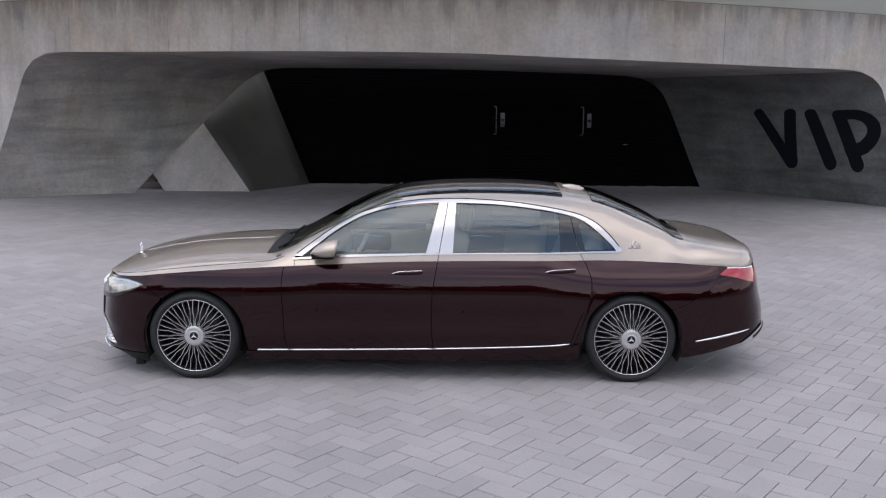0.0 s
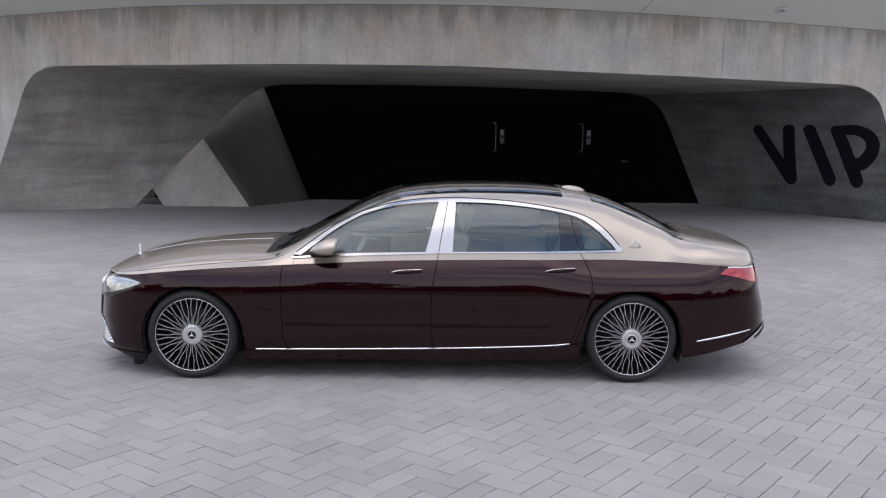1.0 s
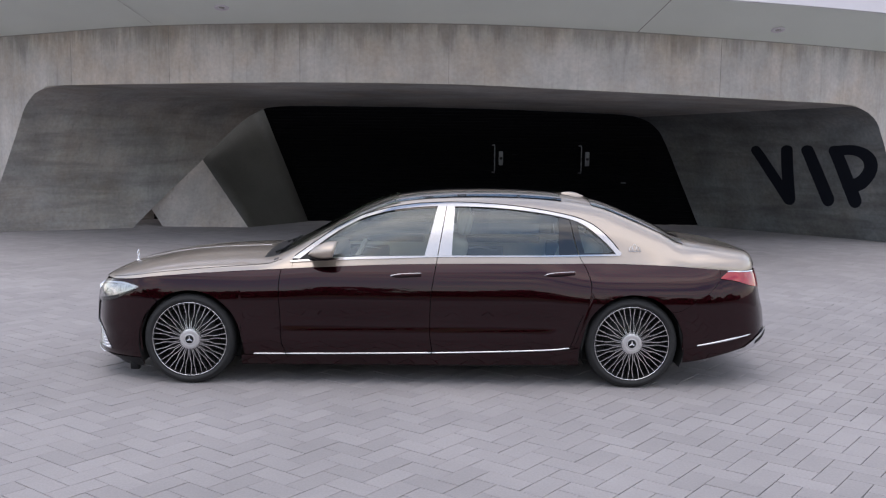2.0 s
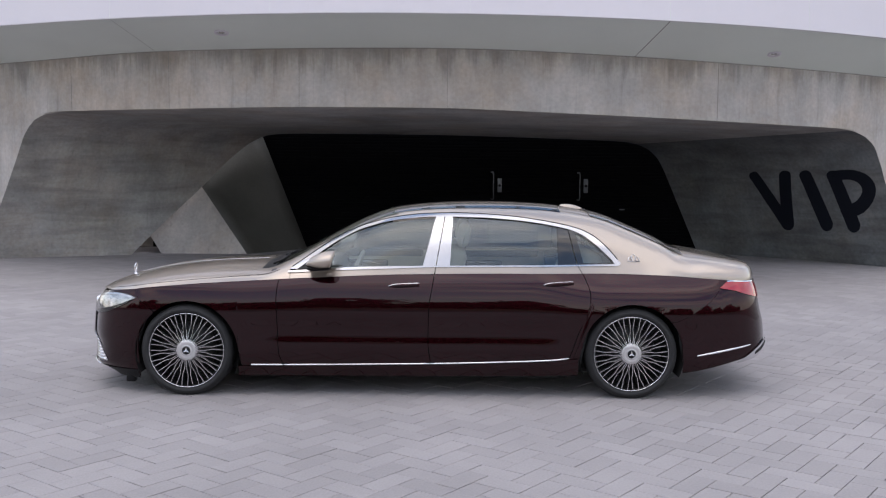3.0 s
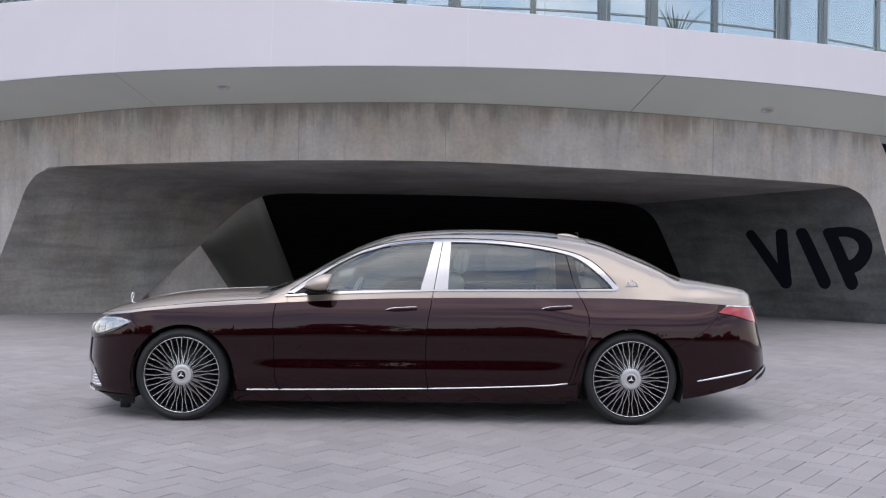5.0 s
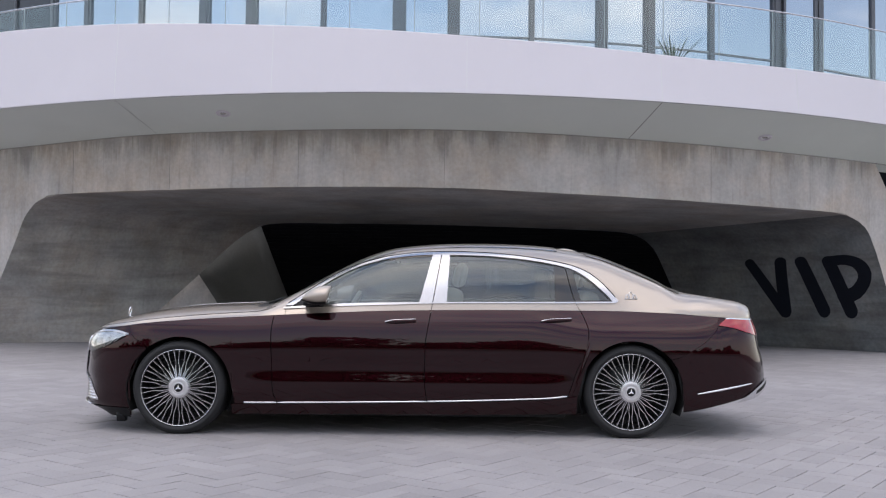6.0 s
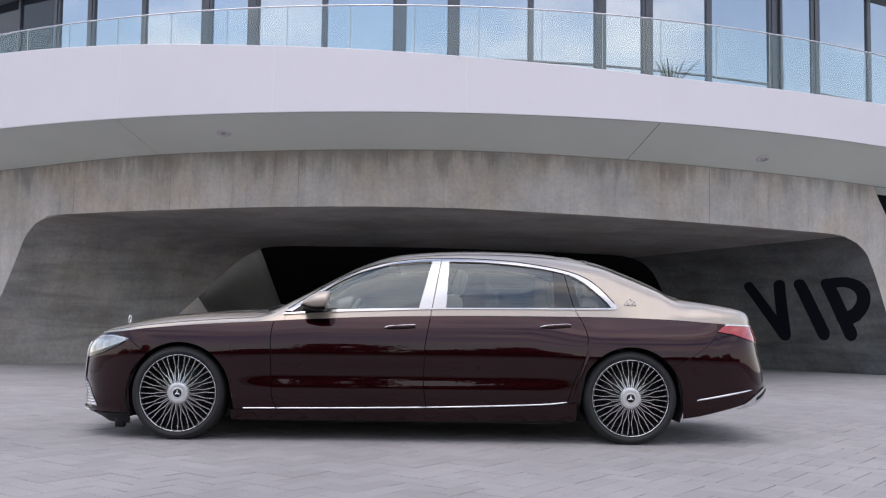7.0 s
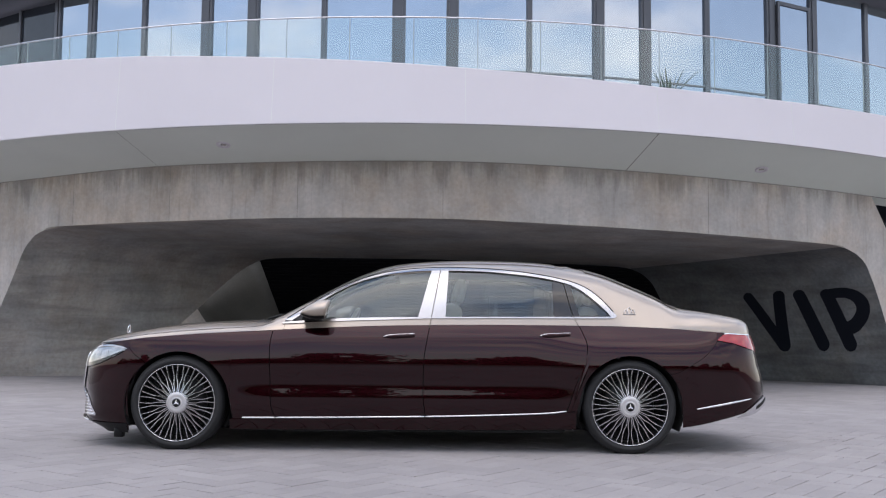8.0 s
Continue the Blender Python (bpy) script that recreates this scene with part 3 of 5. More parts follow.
for xa, xb in ((3.36, 3.66), (-4.66, -4.91)):
    bm = bmesh.new()
    pa = Vector((xa, beam_y(xa), beam_top(xa) - 0.002))
    pb = Vector((xb, edge_y(xb) + 0.03, 3.998))
    d = Vector((0.005, 0, 0))
    grid_mesh(bm, [[pa - d, pb - d], [pa + d - Vector((0, 0, 0.003)), pb + d - Vector((0, 0, 0.003))]])
    tagged(mesh_object("trim_joint", bm, M_FORM, smooth=False), "thin dark joint across the soffit", "joint", kind="structure")

xs = [-13.5 + 0.25 * i for i in range(97)]
# flat dark strip that paints the shadow line where beam meets soffit
bm = bmesh.new()
grid_mesh(bm, [[(x, beam_y(x) - 0.004, beam_top(x) - d) for x in xs] for d in (0.007, -0.01)])
tagged(mesh_object("trim_joint", bm, M_FORM, smooth=False), "dark strip painted in as the shadow line between beam and soffit", "joint", kind="structure")
for x in (-4.91, -2.33, 0.62, 3.66, 6.1):
    bm = bmesh.new()
    grid_mesh(bm, [[(x + d, edge_y(x) + lerp(0.0, 0.15, t) - 0.002, lerp(4.0, par_top(x), t)) for t in (0.015, 0.5, 0.985)] for d in (-0.002, 0.002)])
    tagged(mesh_object("trim_joint", bm, M_SOFFIT, smooth=False), "hairline joint in the white parapet", "joint", kind="structure")

# plants on the balcony
for x, y, h, sd in ((4.12, 7.95, 0.98, 4), (0.42, 7.6, 0.60, 9)):
    pr = random.Random(sd)
    plant = new("potted_plant")
    plant.location = (x, y, 4.6)
    tagged(plant, "small spiky green plant in a dark pot on the balcony", "plant", group="balcony plants")
    bm = bmesh.new()
    lathe(bm, [(0.0, 0.0), (0.10, 0.0), (0.13, 0.20), (0.14, 0.20), (0.14, 0.22), (0.115, 0.22), (0.11, 0.18), (0.0, 0.18)], None, 20)
    part("pot", bm, M_BLACK, plant)
    bm = bmesh.new()
    for k in range(26):
        a, ln, tip = pr.uniform(0, 6.28), pr.uniform(0.6, 1.0) * (h - 0.18), pr.uniform(0.25, 0.8)
        d, w = Vector((math.cos(a), math.sin(a), 0)), Vector((-math.sin(a), math.cos(a), 0))
        rows = []
        for i in range(6):
            t = i / 5
            c = d * (0.02 + ln * tip * t) + Vector((0, 0, 0.18 + ln * (t - 0.45 * tip * t * t)))
            rows.append([c - w * 0.016 * (1 - t) ** 0.6, c + Vector((0, 0, 0.004)), c + w * 0.016 * (1 - t) ** 0.6])
        grid_mesh(bm, rows)
    part("leaves", bm, M_PLANT, plant)

# formwork joints on the beam
for x in (-6.4, -4.42, -2.12, 0.30, 4.86):
    bm = bmesh.new()
    y = beam_y(x) - 0.002
    grid_mesh(bm, [[(x - 0.004, y, open_z(x) + 0.01), (x - 0.004, y, beam_top(x))], [(x + 0.004, y, open_z(x) + 0.01), (x + 0.004, y, beam_top(x))]])
    tagged(mesh_object("trim_joint", bm, M_FORM, smooth=False), "fine vertical formwork joint in the concrete", "joint", kind="structure")

# ---- car: shape ----
PLAN = [(-2.605, 0, 0), (-2.585, 0.30, 0), (-2.515, 0.55, 0), (-2.40, 0.745, 0), (-2.22, 0.865, 0), (-2.0, 0.925, 0), (-1.6, 0.948, 0), (-1.0, 0.952, 0), (-0.4, 0.955, 0), (0.4, 0.957, 0),
        (1.0, 0.957, 0), (1.6, 0.955, 0), (2.05, 0.940, 0), (2.40, 0.900, 0), (2.66, 0.80, 0), (2.80, 0.62, 0), (2.855, 0.35, 0), (2.865, 0, 0)]
plan_pts = catmull(PLAN, 600)
plan_len = [0.0]
for p, q in zip(plan_pts, plan_pts[1:]):
    plan_len.append(plan_len[-1] + (q - p).length)
plan_s, plan_x, plan_y = np.array(plan_len), np.array([p.x for p in plan_pts]), np.array([p.y for p in plan_pts])
S_END = float(plan_s[-1])
# how far the flanks, the nose and the tail lie inside the plan outline, by height
in_side = spline([(0.10, 0.085), (0.16, 0.060), (0.24, 0.030), (0.32, 0.014), (0.38, 0.008), (0.49, 0.005), (0.58, 0.002), (0.63, 0.0), (0.70, 0.002), (0.76, 0.006), (0.81, 0.012), (0.85, 0.020), (0.90, 0.036), (0.96, 0.060), (1.05, 0.11)])
hollow = spline([(0.33, 0.0), (0.38, -0.002), (0.43, 0.002), (0.49, 0.009), (0.53, 0.009), (0.59, 0.003), (0.64, 0.0)])
shoulder = spline([(0.66, 0.0), (0.74, 0.004), (0.80, 0.012), (0.86, 0.023), (0.92, 0.036), (0.98, 0.052)])
shoulder_x = spline([(-2.5, 0.7), (-2.0, 1.15), (-1.3, 1.15), (-0.6, 0.5), (0.9, 0.5), (1.5, 1.8), (2.1, 1.9), (2.6, 0.6)])
hollow_x = spline([(-1.7, 0.0), (-1.40, 0.0), (-0.90, 1.0), (1.0, 1.0), (1.42, 0.0), (1.7, 0.0)])
in_front = spline([(0.08, 0.28), (0.15, 0.11), (0.20, 0.01), (0.36, 0.02), (0.43, 0.0), (0.54, 0.008), (0.66, 0.025), (0.73, 0.06), (0.78, 0.12), (0.85, 0.22)])
in_rear = spline([(0.18, 0.24), (0.26, 0.17), (0.30, 0.04), (0.38, 0.0), (0.55, 0.014), (0.67, 0.046), (0.78, 0.070), (0.91, 0.115), (0.95, 0.155), (1.0, 0.2)])


def s_of_x(x):
    return float(np.interp(x, plan_x, plan_s))


def flank(s, z, out=0.0, side=-1):
    """A point of the lower body: s along the plan from the nose's middle to the tail's."""
    s = min(max(s, 0.0), S_END)
    x, y = float(np.interp(s, plan_s, plan_x)), float(np.interp(s, plan_s, plan_y))
    x2, y2 = float(np.interp(s + 0.01, plan_s, plan_x)), float(np.interp(s + 0.01, plan_s, plan_y))
    x1, y1 = float(np.interp(s - 0.01, plan_s, plan_x)), float(np.interp(s - 0.01, plan_s, plan_y))
    t = Vector((x2 - x1, y2 - y1)).normalized()
    n = Vector((-t.y, t.x))
    w = n.x * n.x
    d = lerp(in_side(z) + hollow(z) * hollow_x(x) + shoulder(z) * shoulder_x(x), in_front(z) if n.x < 0 else in_rear(z), w) - out
    return Vector((x - n.x * d, side * max(y - n.y * d, 0.0), z))


tone = spline([(-2.60, 0.735), (-2.45, 0.772), (-2.3, 0.79), (-2.1, 0.811), (-1.995, 0.826), (-1.78, 0.846), (-1.57, 0.863), (-1.14, 0.889), (-0.68, 0.916), (-0.08, 0.941), (0.40, 0.950),
               (0.78, 0.954), (1.46, 0.954), (1.975, 0.941), (2.326, 0.919), (2.6, 0.905), (2.83, 0.90)])
crown = spline([(-2.50, 0.774), (-2.46, 0.800), (-2.38, 0.832), (-2.27, 0.864), (-2.03, 0.914), (-1.8, 0.946), (-1.55, 0.965), (-1.3, 0.976), (-1.12, 0.985), (-1.0, 1.023), (-0.82, 1.116), (-0.58, 1.248),
                (-0.34, 1.364), (-0.12, 1.433), (0.12, 1.463), (0.35, 1.477), (0.6, 1.481), (0.82, 1.478), (1.05, 1.467), (1.28, 1.442), (1.51, 1.397), (1.74, 1.312), (1.97, 1.211), (2.1, 1.143),
                (2.2, 1.105), (2.43, 1.068), (2.62, 1.036), (2.715, 1.014)])
edge_s = np.linspace(0, S_END, 500)
edge_p = [flank(s, tone(float(np.interp(s, plan_s, plan_x))), 0.0, 1) for s in edge_s]
edge_x, edge_w = np.array([p.x for p in edge_p]), np.array([p.y for p in edge_p])
cab = spline([(-2.6, 0.0), (-1.15, 0.0), (-0.75, 1.0), (1.9, 1.0), (2.2, 0.0), (2.8, 0.0)])


def half_width(x):
    return float(np.interp(x, edge_x, edge_w))


def upper_y(x, z):
    """Half width of hood, cabin or boot at height z."""
    z0, z1, c = tone(x), crown(x), cab(x)
    h = min(max((z - z0) / max(z1 - z0, 1e-4), 0.0), 1.0)
    rear = min(max((x - 2.05) / 0.25, 0.0), 1.0)
    m, n = lerp(lerp(1.6, 2.4, rear), 5.0, c), lerp(lerp(2.4, 6.0, rear), 3.4, c)
    return half_width(x) * (1 - lerp(0.02, 0.20, c) * h) * max(1 - h**m, 0.0) ** (1 / n)


def upper_z(x, y):
    lo, hi = tone(x), crown(x)
    for _ in range(26):
        mid = (lo + hi) / 2
        if upper_y(x, mid) > abs(y):
            lo = mid
        else:
            hi = mid
    return (lo + hi) / 2


def cabin(x, z, out=0.0, side=-1):
    return Vector((x, side * (upper_y(x, z) + out), z + out * 0.3))


def sheet(bm, rows, depth):
    """A panel: the outer skin and edges turned inwards by depth."""
    vs = grid_mesh(bm, rows)
    if depth:
        c = Vector((0, 0, 0.7))
        ring = vs[0] + [r[-1] for r in vs[1:]] + vs[-1][-2::-1] + [r[0] for r in vs[-2:0:-1]]
        low = [bm.verts.new(v.co + Vector((0, -depth if v.co.y > 0 else depth, -depth * 0.3))) for v in ring]
        ring = [bm.verts.new(v.co) for v in ring]
        for i in range(len(ring)):
            j = (i + 1) % len(ring)
            if (ring[i].co - ring[j].co).length > 1e-5:
                bm.faces.new([ring[i], ring[j], low[j], low[i]])


def flank_panel(name, mat_, parent, lo, hi, x0, x1, nx, nz, out=0.0, side=-1, label="", depth=0.012, crowd=0):
    """A panel of the lower body between heights lo(x), hi(x) and ends x0(z), x1(z)."""
    rows = []
    for j in range(nz + 1):
        v = j / nz
        row = []
        for i in range(nx + 1):
            u = i / nx
            if crowd:
                u = 0.5 - 0.5 * math.cos(math.pi * u)
            z = 0.5
            for _ in range(7):
                s = lerp(s_of_x(x0(z)), s_of_x(x1(z)), u)
                x = float(np.interp(s, plan_s, plan_x))
                z = lerp(lo(x), hi(x), v)
            row.append(flank(s, z, out, side))
        rows.append(row)
    bm = bmesh.new()
    sheet(bm, rows, depth)
    return part(name, bm, mat_, parent, label)


def cabin_panel(name, mat_, parent, lo, hi, x0, x1, nx, nz, out=0.0, side=-1, label="", depth=0.010):
    rows = []
    for j in range(nz + 1):
        v = j / nz
        row = []
        for i in range(nx + 1):
            z = 1.2
            for _ in range(7):
                x = lerp(x0(z), x1(z), i / nx)
                z = lerp(lo(x), hi(x), v)
            row.append(cabin(x, z, out, side))
        rows.append(row)
    bm = bmesh.new()
    sheet(bm, rows, depth)
    return part(name, bm, mat_, parent, label)


def top_panel(name, mat_, parent, x0, x1, y0, y1, nx, ny, out=0.0, label=""):
    """A panel of hood, roof or boot: ends x0(y), x1(y), sides y0(x), y1(x)."""
    rows = []
    for i in range(nx + 1):
        row = []
        for j in range(ny + 1):
            y = 0.0
            for _ in range(5):
                x = lerp(x0(y), x1(y), i / nx)
                y = lerp(y0(x), y1(x), j / ny)
            row.append((x, y, upper_z(x, y) + out))
        rows.append(row)
    bm = bmesh.new()
    grid_mesh(bm, rows)
    return part(name, bm, mat_, parent, label)


def const(v):
    return lambda _: v


FW, RW = -1.698, 1.698
ARCH = 0.392


def arch_z(x, base):
    """Lower edge of the flank, lifted over the wheels."""
    z = base
    for c in (FW, RW):
        dx = x - c - 0.005
        if abs(dx) < ARCH:
            z = max(z, 0.338 + math.sqrt(ARCH * ARCH - dx * dx))
    return z


car = new("car")
tagged(car, "two-tone maroon and champagne luxury saloon parked on pavers", "car")
trim_z = spline([(-1.25, 0.243), (-0.95, 0.246), (0.17, 0.265), (0.8, 0.285), (1.10, 0.300), (1.25, 0.318), (1.5, 0.33)])
sill_z = spline([(-2.4, 0.13), (-2.08, 0.15), (-1.3, 0.155), (0.4, 0.166), (1.28, 0.178), (2.05, 0.195), (2.105, 0.199), (2.43, 0.262), (2.64, 0.315), (2.8, 0.34)])
front_cut = spline([(0.24, -0.956), (0.34, -0.992), (0.59, -1.003), (0.76, -1.010), (0.89, -0.997), (0.98, -0.93)])
mid_cut = spline([(0.26, 0.165), (0.44, 0.144), (0.69, 0.149), (0.82, 0.168), (1.0, 0.200), (1.38, 0.268)])
rear_cut = spline([(0.30, 1.215), (0.36, 1.238), (0.51, 1.289), (0.66, 1.357), (0.79, 1.378), (0.915, 1.344), (1.02, 1.288), (1.28, 1.223)])
GAP = 0.003
nose_cut = spline([(-2.61, 0.95), (-2.11, 0.90), (-2.088, 0.80), (-2.075, 0.752), (-1.95, 0.648)])
tail_cut = spline([(1.995, 0.598), (2.04, 0.603), (2.10, 0.63), (2.385, 0.848), (2.398, 0.90), (2.41, 1.0)])
belt_lo = spline([(-0.92, 0.945), (-0.51, 0.968), (-0.08, 0.984), (0.18, 0.994), (0.78, 1.002), (1.21, 1.005), (1.65, 1.010)])
belt_hi = spline([(-0.95, 0.955), (-0.51, 0.986), (-0.34, 0.994), (0.1, 1.004), (0.31, 1.007), (1.3, 1.018), (1.65, 1.023)])
rim_out = spline([(-0.925, 0.968), (-0.75, 1.091), (-0.533, 1.229), (-0.314, 1.317), (-0.094, 1.369), (0.127, 1.393), (0.348, 1.400), (0.569, 1.394), (0.79, 1.379), (1.011, 1.351), (1.232, 1.309),
                  (1.32, 1.283), (1.409, 1.241), (1.498, 1.171), (1.586, 1.075), (1.612, 1.04), (1.628, 1.012)])
rim_in = spline([(-0.86, 0.97), (-0.619, 1.146), (-0.532, 1.200), (-0.357, 1.282), (-0.093, 1.346), (0.198, 1.371), (0.33, 1.372), (0.569, 1.368), (0.79, 1.353), (1.011, 1.327), (1.24, 1.280),
                 (1.33, 1.243), (1.403, 1.193), (1.505, 1.104), (1.566, 1.04), (1.578, 1.020)])

for side in (-1, 1):
    tz = lambda x: tone(x) - 0.002
    # lower body, maroon
    flank_panel("front_bumper", M_MAROON, car, lambda x: arch_z(x, lerp(0.20, 0.13, min(max((x + 2.6) / 0.25, 0), 1))), lambda x: min(tz(x), nose_cut(x) - 0.002), const(-2.604), const(-1.95), 70, 18, side=side)
    flank_panel("front_fender", M_MAROON, car, lambda x: max(arch_z(x, 0.16), nose_cut(x) + 0.003) if x < -1.94 else arch_z(x, 0.16), tz, const(-2.090), lambda z: front_cut(z) - GAP, 200, 26, side=side)
    flank_panel("sill", M_MAROON, car, lambda x: arch_z(x, sill_z(x)), lambda x: max(trim_z(x) - 0.012, arch_z(x, 0) + 0.01), const(-1.30), const(1.29), 60, 5, 0.008, side)
    d1 = flank_panel("door", M_MAROON, car, lambda x: trim_z(x) + 0.008, tz, lambda z: front_cut(z) + GAP, lambda z: mid_cut(z) - GAP, 34, 22, side=side, label="maroon front door")
    d2 = flank_panel("door", M_MAROON, car, lambda x: trim_z(x) + 0.008, tz, lambda z: mid_cut(z) + GAP, lambda z: rear_cut(z) - GAP, 34, 22, side=side, label="maroon rear door")
    flank_panel("rear_quarter", M_MAROON, car, lambda x: max(arch_z(x, 0.2), tail_cut(x)) if x > 1.99 else arch_z(x, 0.2), lambda x: max(tz(x), tail_cut(x) + 0.002) if x > 2.39 else tz(x), lambda z: rear_cut(z) + GAP, const(2.3985), 200, 28, side=side)
    flank_panel("rear_bumper", M_MAROON, car, lambda x: arch_z(x, sill_z(x)), lambda x: min(tz(x), tail_cut(x) - 0.003), const(1.998), const(2.864), 84, 20, side=side)
    # chrome sill strip, and its shadow line drawn as a near-black strip behind
    for xa, xb in ((-1.206, -0.962), (-0.956, 0.158), (0.164, 1.216)):
        bm = bmesh.new()
        tube(bm, [flank(s_of_x(lerp(xa, xb, t)), trim_z(lerp(xa, xb, t)), 0.006, side) for t in [k / 24 for k in range(25)]], 0.0066, 12)
        part("sill_strip", bm, M_CHROME, car, "bright chrome sill strip")
    flank_panel("sill_recess", M_SHELL, car, lambda x: trim_z(x) - 0.014, lambda x: trim_z(x) + 0.008, const(-1.2), const(1.22), 30, 1, -0.004, side, "", 0)
    # champagne band above the tone line
    cabin_panel("belt_band", M_BEIGE, car, tone, belt_lo, lambda z: -0.915 + GAP, lambda z: mid_cut(z) - GAP, 24, 3, 0, side)
    cabin_panel("belt_band", M_BEIGE, car, tone, belt_lo, lambda z: mid_cut(z) + GAP, lambda z: rear_cut(z) - GAP, 24, 3, 0, side)
    # rear side: C-pillar
    top_limit = lambda x: lerp(tone(x), crown(x), 0.93)
    rail_lo = lambda x: rim_out(x) if x < 1.628 else lerp(rim_out(1.628), tone(x), min((x - 1.628) / 0.02, 1))
    cabin_panel("rear_pillar", M_BEIGE, car, rail_lo, lambda x: max(top_limit(x), rim_out(x) + 0.004) if x < 1.628 else top_limit(x), const(-0.92), const(2.709), 182, 16, 0, side)
    cabin_panel("rear_band", M_BEIGE, car, tone, lambda x: belt_lo(x) + 0.002 if x < 1.58 else max(rim_out(x), belt_lo(x) + 0.03), lambda z: rear_cut(z) + GAP, const(1.648), 24, 4, -0.0008, side, "", 0)
    # chrome frame of the windows
    cabin_panel("window_trim", M_SATIN, car, lambda x: max(rim_in(x), belt_hi(x)) if x < 1.24 else max(rim_in(x), belt_hi(x) - 0.01), lambda x: max(rim_out(x), rim_in(x) + 0.002), const(-0.92), const(1.578), 124, 3, 0.007, side, "satin chrome window surround")
    cabin_panel("window_trim", M_SATIN, car, lambda x: belt_lo(x) + 0.001 + 0.028 * max((x - 1.596) / 0.032, 0) ** 2, lambda x: max(rim_out(x) + 0.012 * max((x - 1.6) / 0.028, 0), belt_lo(x) + 0.03 * max((x - 1.596) / 0.032, 0) ** 2 + 0.002), const(1.576), const(1.626), 14, 4, 0.007, side)
    cabin_panel("belt_trim", M_SATIN, car, belt_lo, belt_hi, const(-0.93), const(1.578), 60, 3, 0.009, side, "satin chrome belt strip")
    cabin_panel("pillar_trim", M_SATIN, car, lambda x: belt_hi(x) + 0.001, rim_in, lambda z: lerp(0.100, 0.198, (z - 1.004) / 0.368), lambda z: mid_cut(z) - GAP, 6, 12, 0.008, side, "satin chrome pillar panel")
    cabin_panel("pillar_trim", M_SATIN, car, lambda x: belt_hi(x) + 0.001, rim_in, lambda z: mid_cut(z) + GAP, lambda z: lerp(0.307, 0.330, (z - 1.006) / 0.36), 6, 12, 0.008, side)
    # black seal between the surround and the roof
    bm = bmesh.new()
    tube(bm, [cabin(x, rim_out(x) + 0.001, 0.006, side) for x in [lerp(-0.90, 1.60, k / 80) for k in range(81)]], 0.0048, 6)
    part("window_seal", bm, M_BLACK, car, "thin black rubber seal")
    # glass
    cabin_panel("side_window", M_GLASS, car, belt_hi, rim_in, const(-0.85), lambda z: lerp(0.100, 0.198, (z - 1.004) / 0.368), 30, 12, -0.004, side, "tinted front side window", 0)
    cabin_panel("side_window", M_GLASS, car, belt_hi, rim_in, lambda z: lerp(0.307, 0.330, (z - 1.006) / 0.36), const(1.135), 30, 12, -0.004, side, "tinted rear side window", 0)
    cabin_panel("window_divider", M_GLOSS, car, belt_hi, rim_in, const(1.135), lambda z: rear_cut(z) - GAP, 8, 12, -0.002, side, "gloss black window divider")
    cabin_panel("quarter_window", M_GLASS, car, lambda x: belt_hi(x) + 0.012, lambda x: max(rim_in(x) - 0.014, belt_hi(x) + 0.013), lambda z: rear_cut(z) + 0.05, const(1.545), 20, 10, -0.004, side, "small tinted quarter window", 0)
    cabin_panel("quarter_frame", M_GLOSS, car, belt_hi, rim_in, lambda z: rear_cut(z) + GAP, lambda z: rear_cut(z) + 0.05, 4, 10, 0.001, side)
    cabin_panel("quarter_frame", M_GLOSS, car, lambda x: max(rim_in(x) - 0.014, belt_hi(x)), lambda x: max(rim_in(x), belt_hi(x) + 0.002), lambda z: rear_cut(z) + 0.05, const(1.574), 20, 2, 0.001, side)
    cabin_panel("quarter_frame", M_GLOSS, car, belt_hi, lambda x: belt_hi(x) + 0.012, lambda z: rear_cut(z) + 0.05, const(1.57), 12, 2, 0.001, side)
    cabin_panel("mirror_sail", M_BLACK, car, belt_hi, rim_in, const(-0.86), const(-0.70), 10, 4, 0.002, side, "black sail panel behind the mirror")

# hood, windscreen, roof, rear window, boot lid
hw = lambda x: half_width(x)
top_panel("hood", M_BEIGE, car, const(-2.495), const(-1.17), lambda x: -hw(x) * 0.9999, lambda x: hw(x) * 0.9999, 60, 48, label="champagne hood with a raised centre")
top_panel("cowl", M_BEIGE, car, const(-1.17), const(-0.915), lambda x: -hw(x) * 0.9999, lambda x: -0.634, 14, 12)
top_panel("cowl", M_BEIGE, car, const(-1.17), const(-0.915), lambda x: 0.634, lambda x: hw(x) * 0.9999, 14, 12)
top_panel("wiper_tray", M_BLACK, car, const(-1.17), const(-1.06), const(-0.636), const(0.636), 4, 20)
ws = lambda x: lerp(0.62, 0.548, min(max((x + 1.06) / 0.95, 0), 1))
top_panel("windscreen", M_SCREEN, car, const(-1.06), const(-0.12), lambda x: -ws(x), ws, 34, 24, 0.002, "green-tinted windscreen")
top_panel("windscreen_frame", M_BLACK, car, const(-1.06), const(-0.10), lambda x: -ws(x) - 0.016, lambda x: -ws(x), 30, 2, 0.002)
top_panel("windscreen_frame", M_BLACK, car, const(-1.06), const(-0.10), ws, lambda x: ws(x) + 0.016, 30, 2, 0.002)
top_panel("roof_glass", M_ROOFGLASS, car, const(-0.12), const(1.18), const(-0.53), const(0.53), 40, 20, 0.003, "black panoramic roof glass")
top_panel("roof_skin", M_BEIGE, car, const(-0.14), const(1.40), const(-0.66), const(0.66), 50, 28, -0.002)
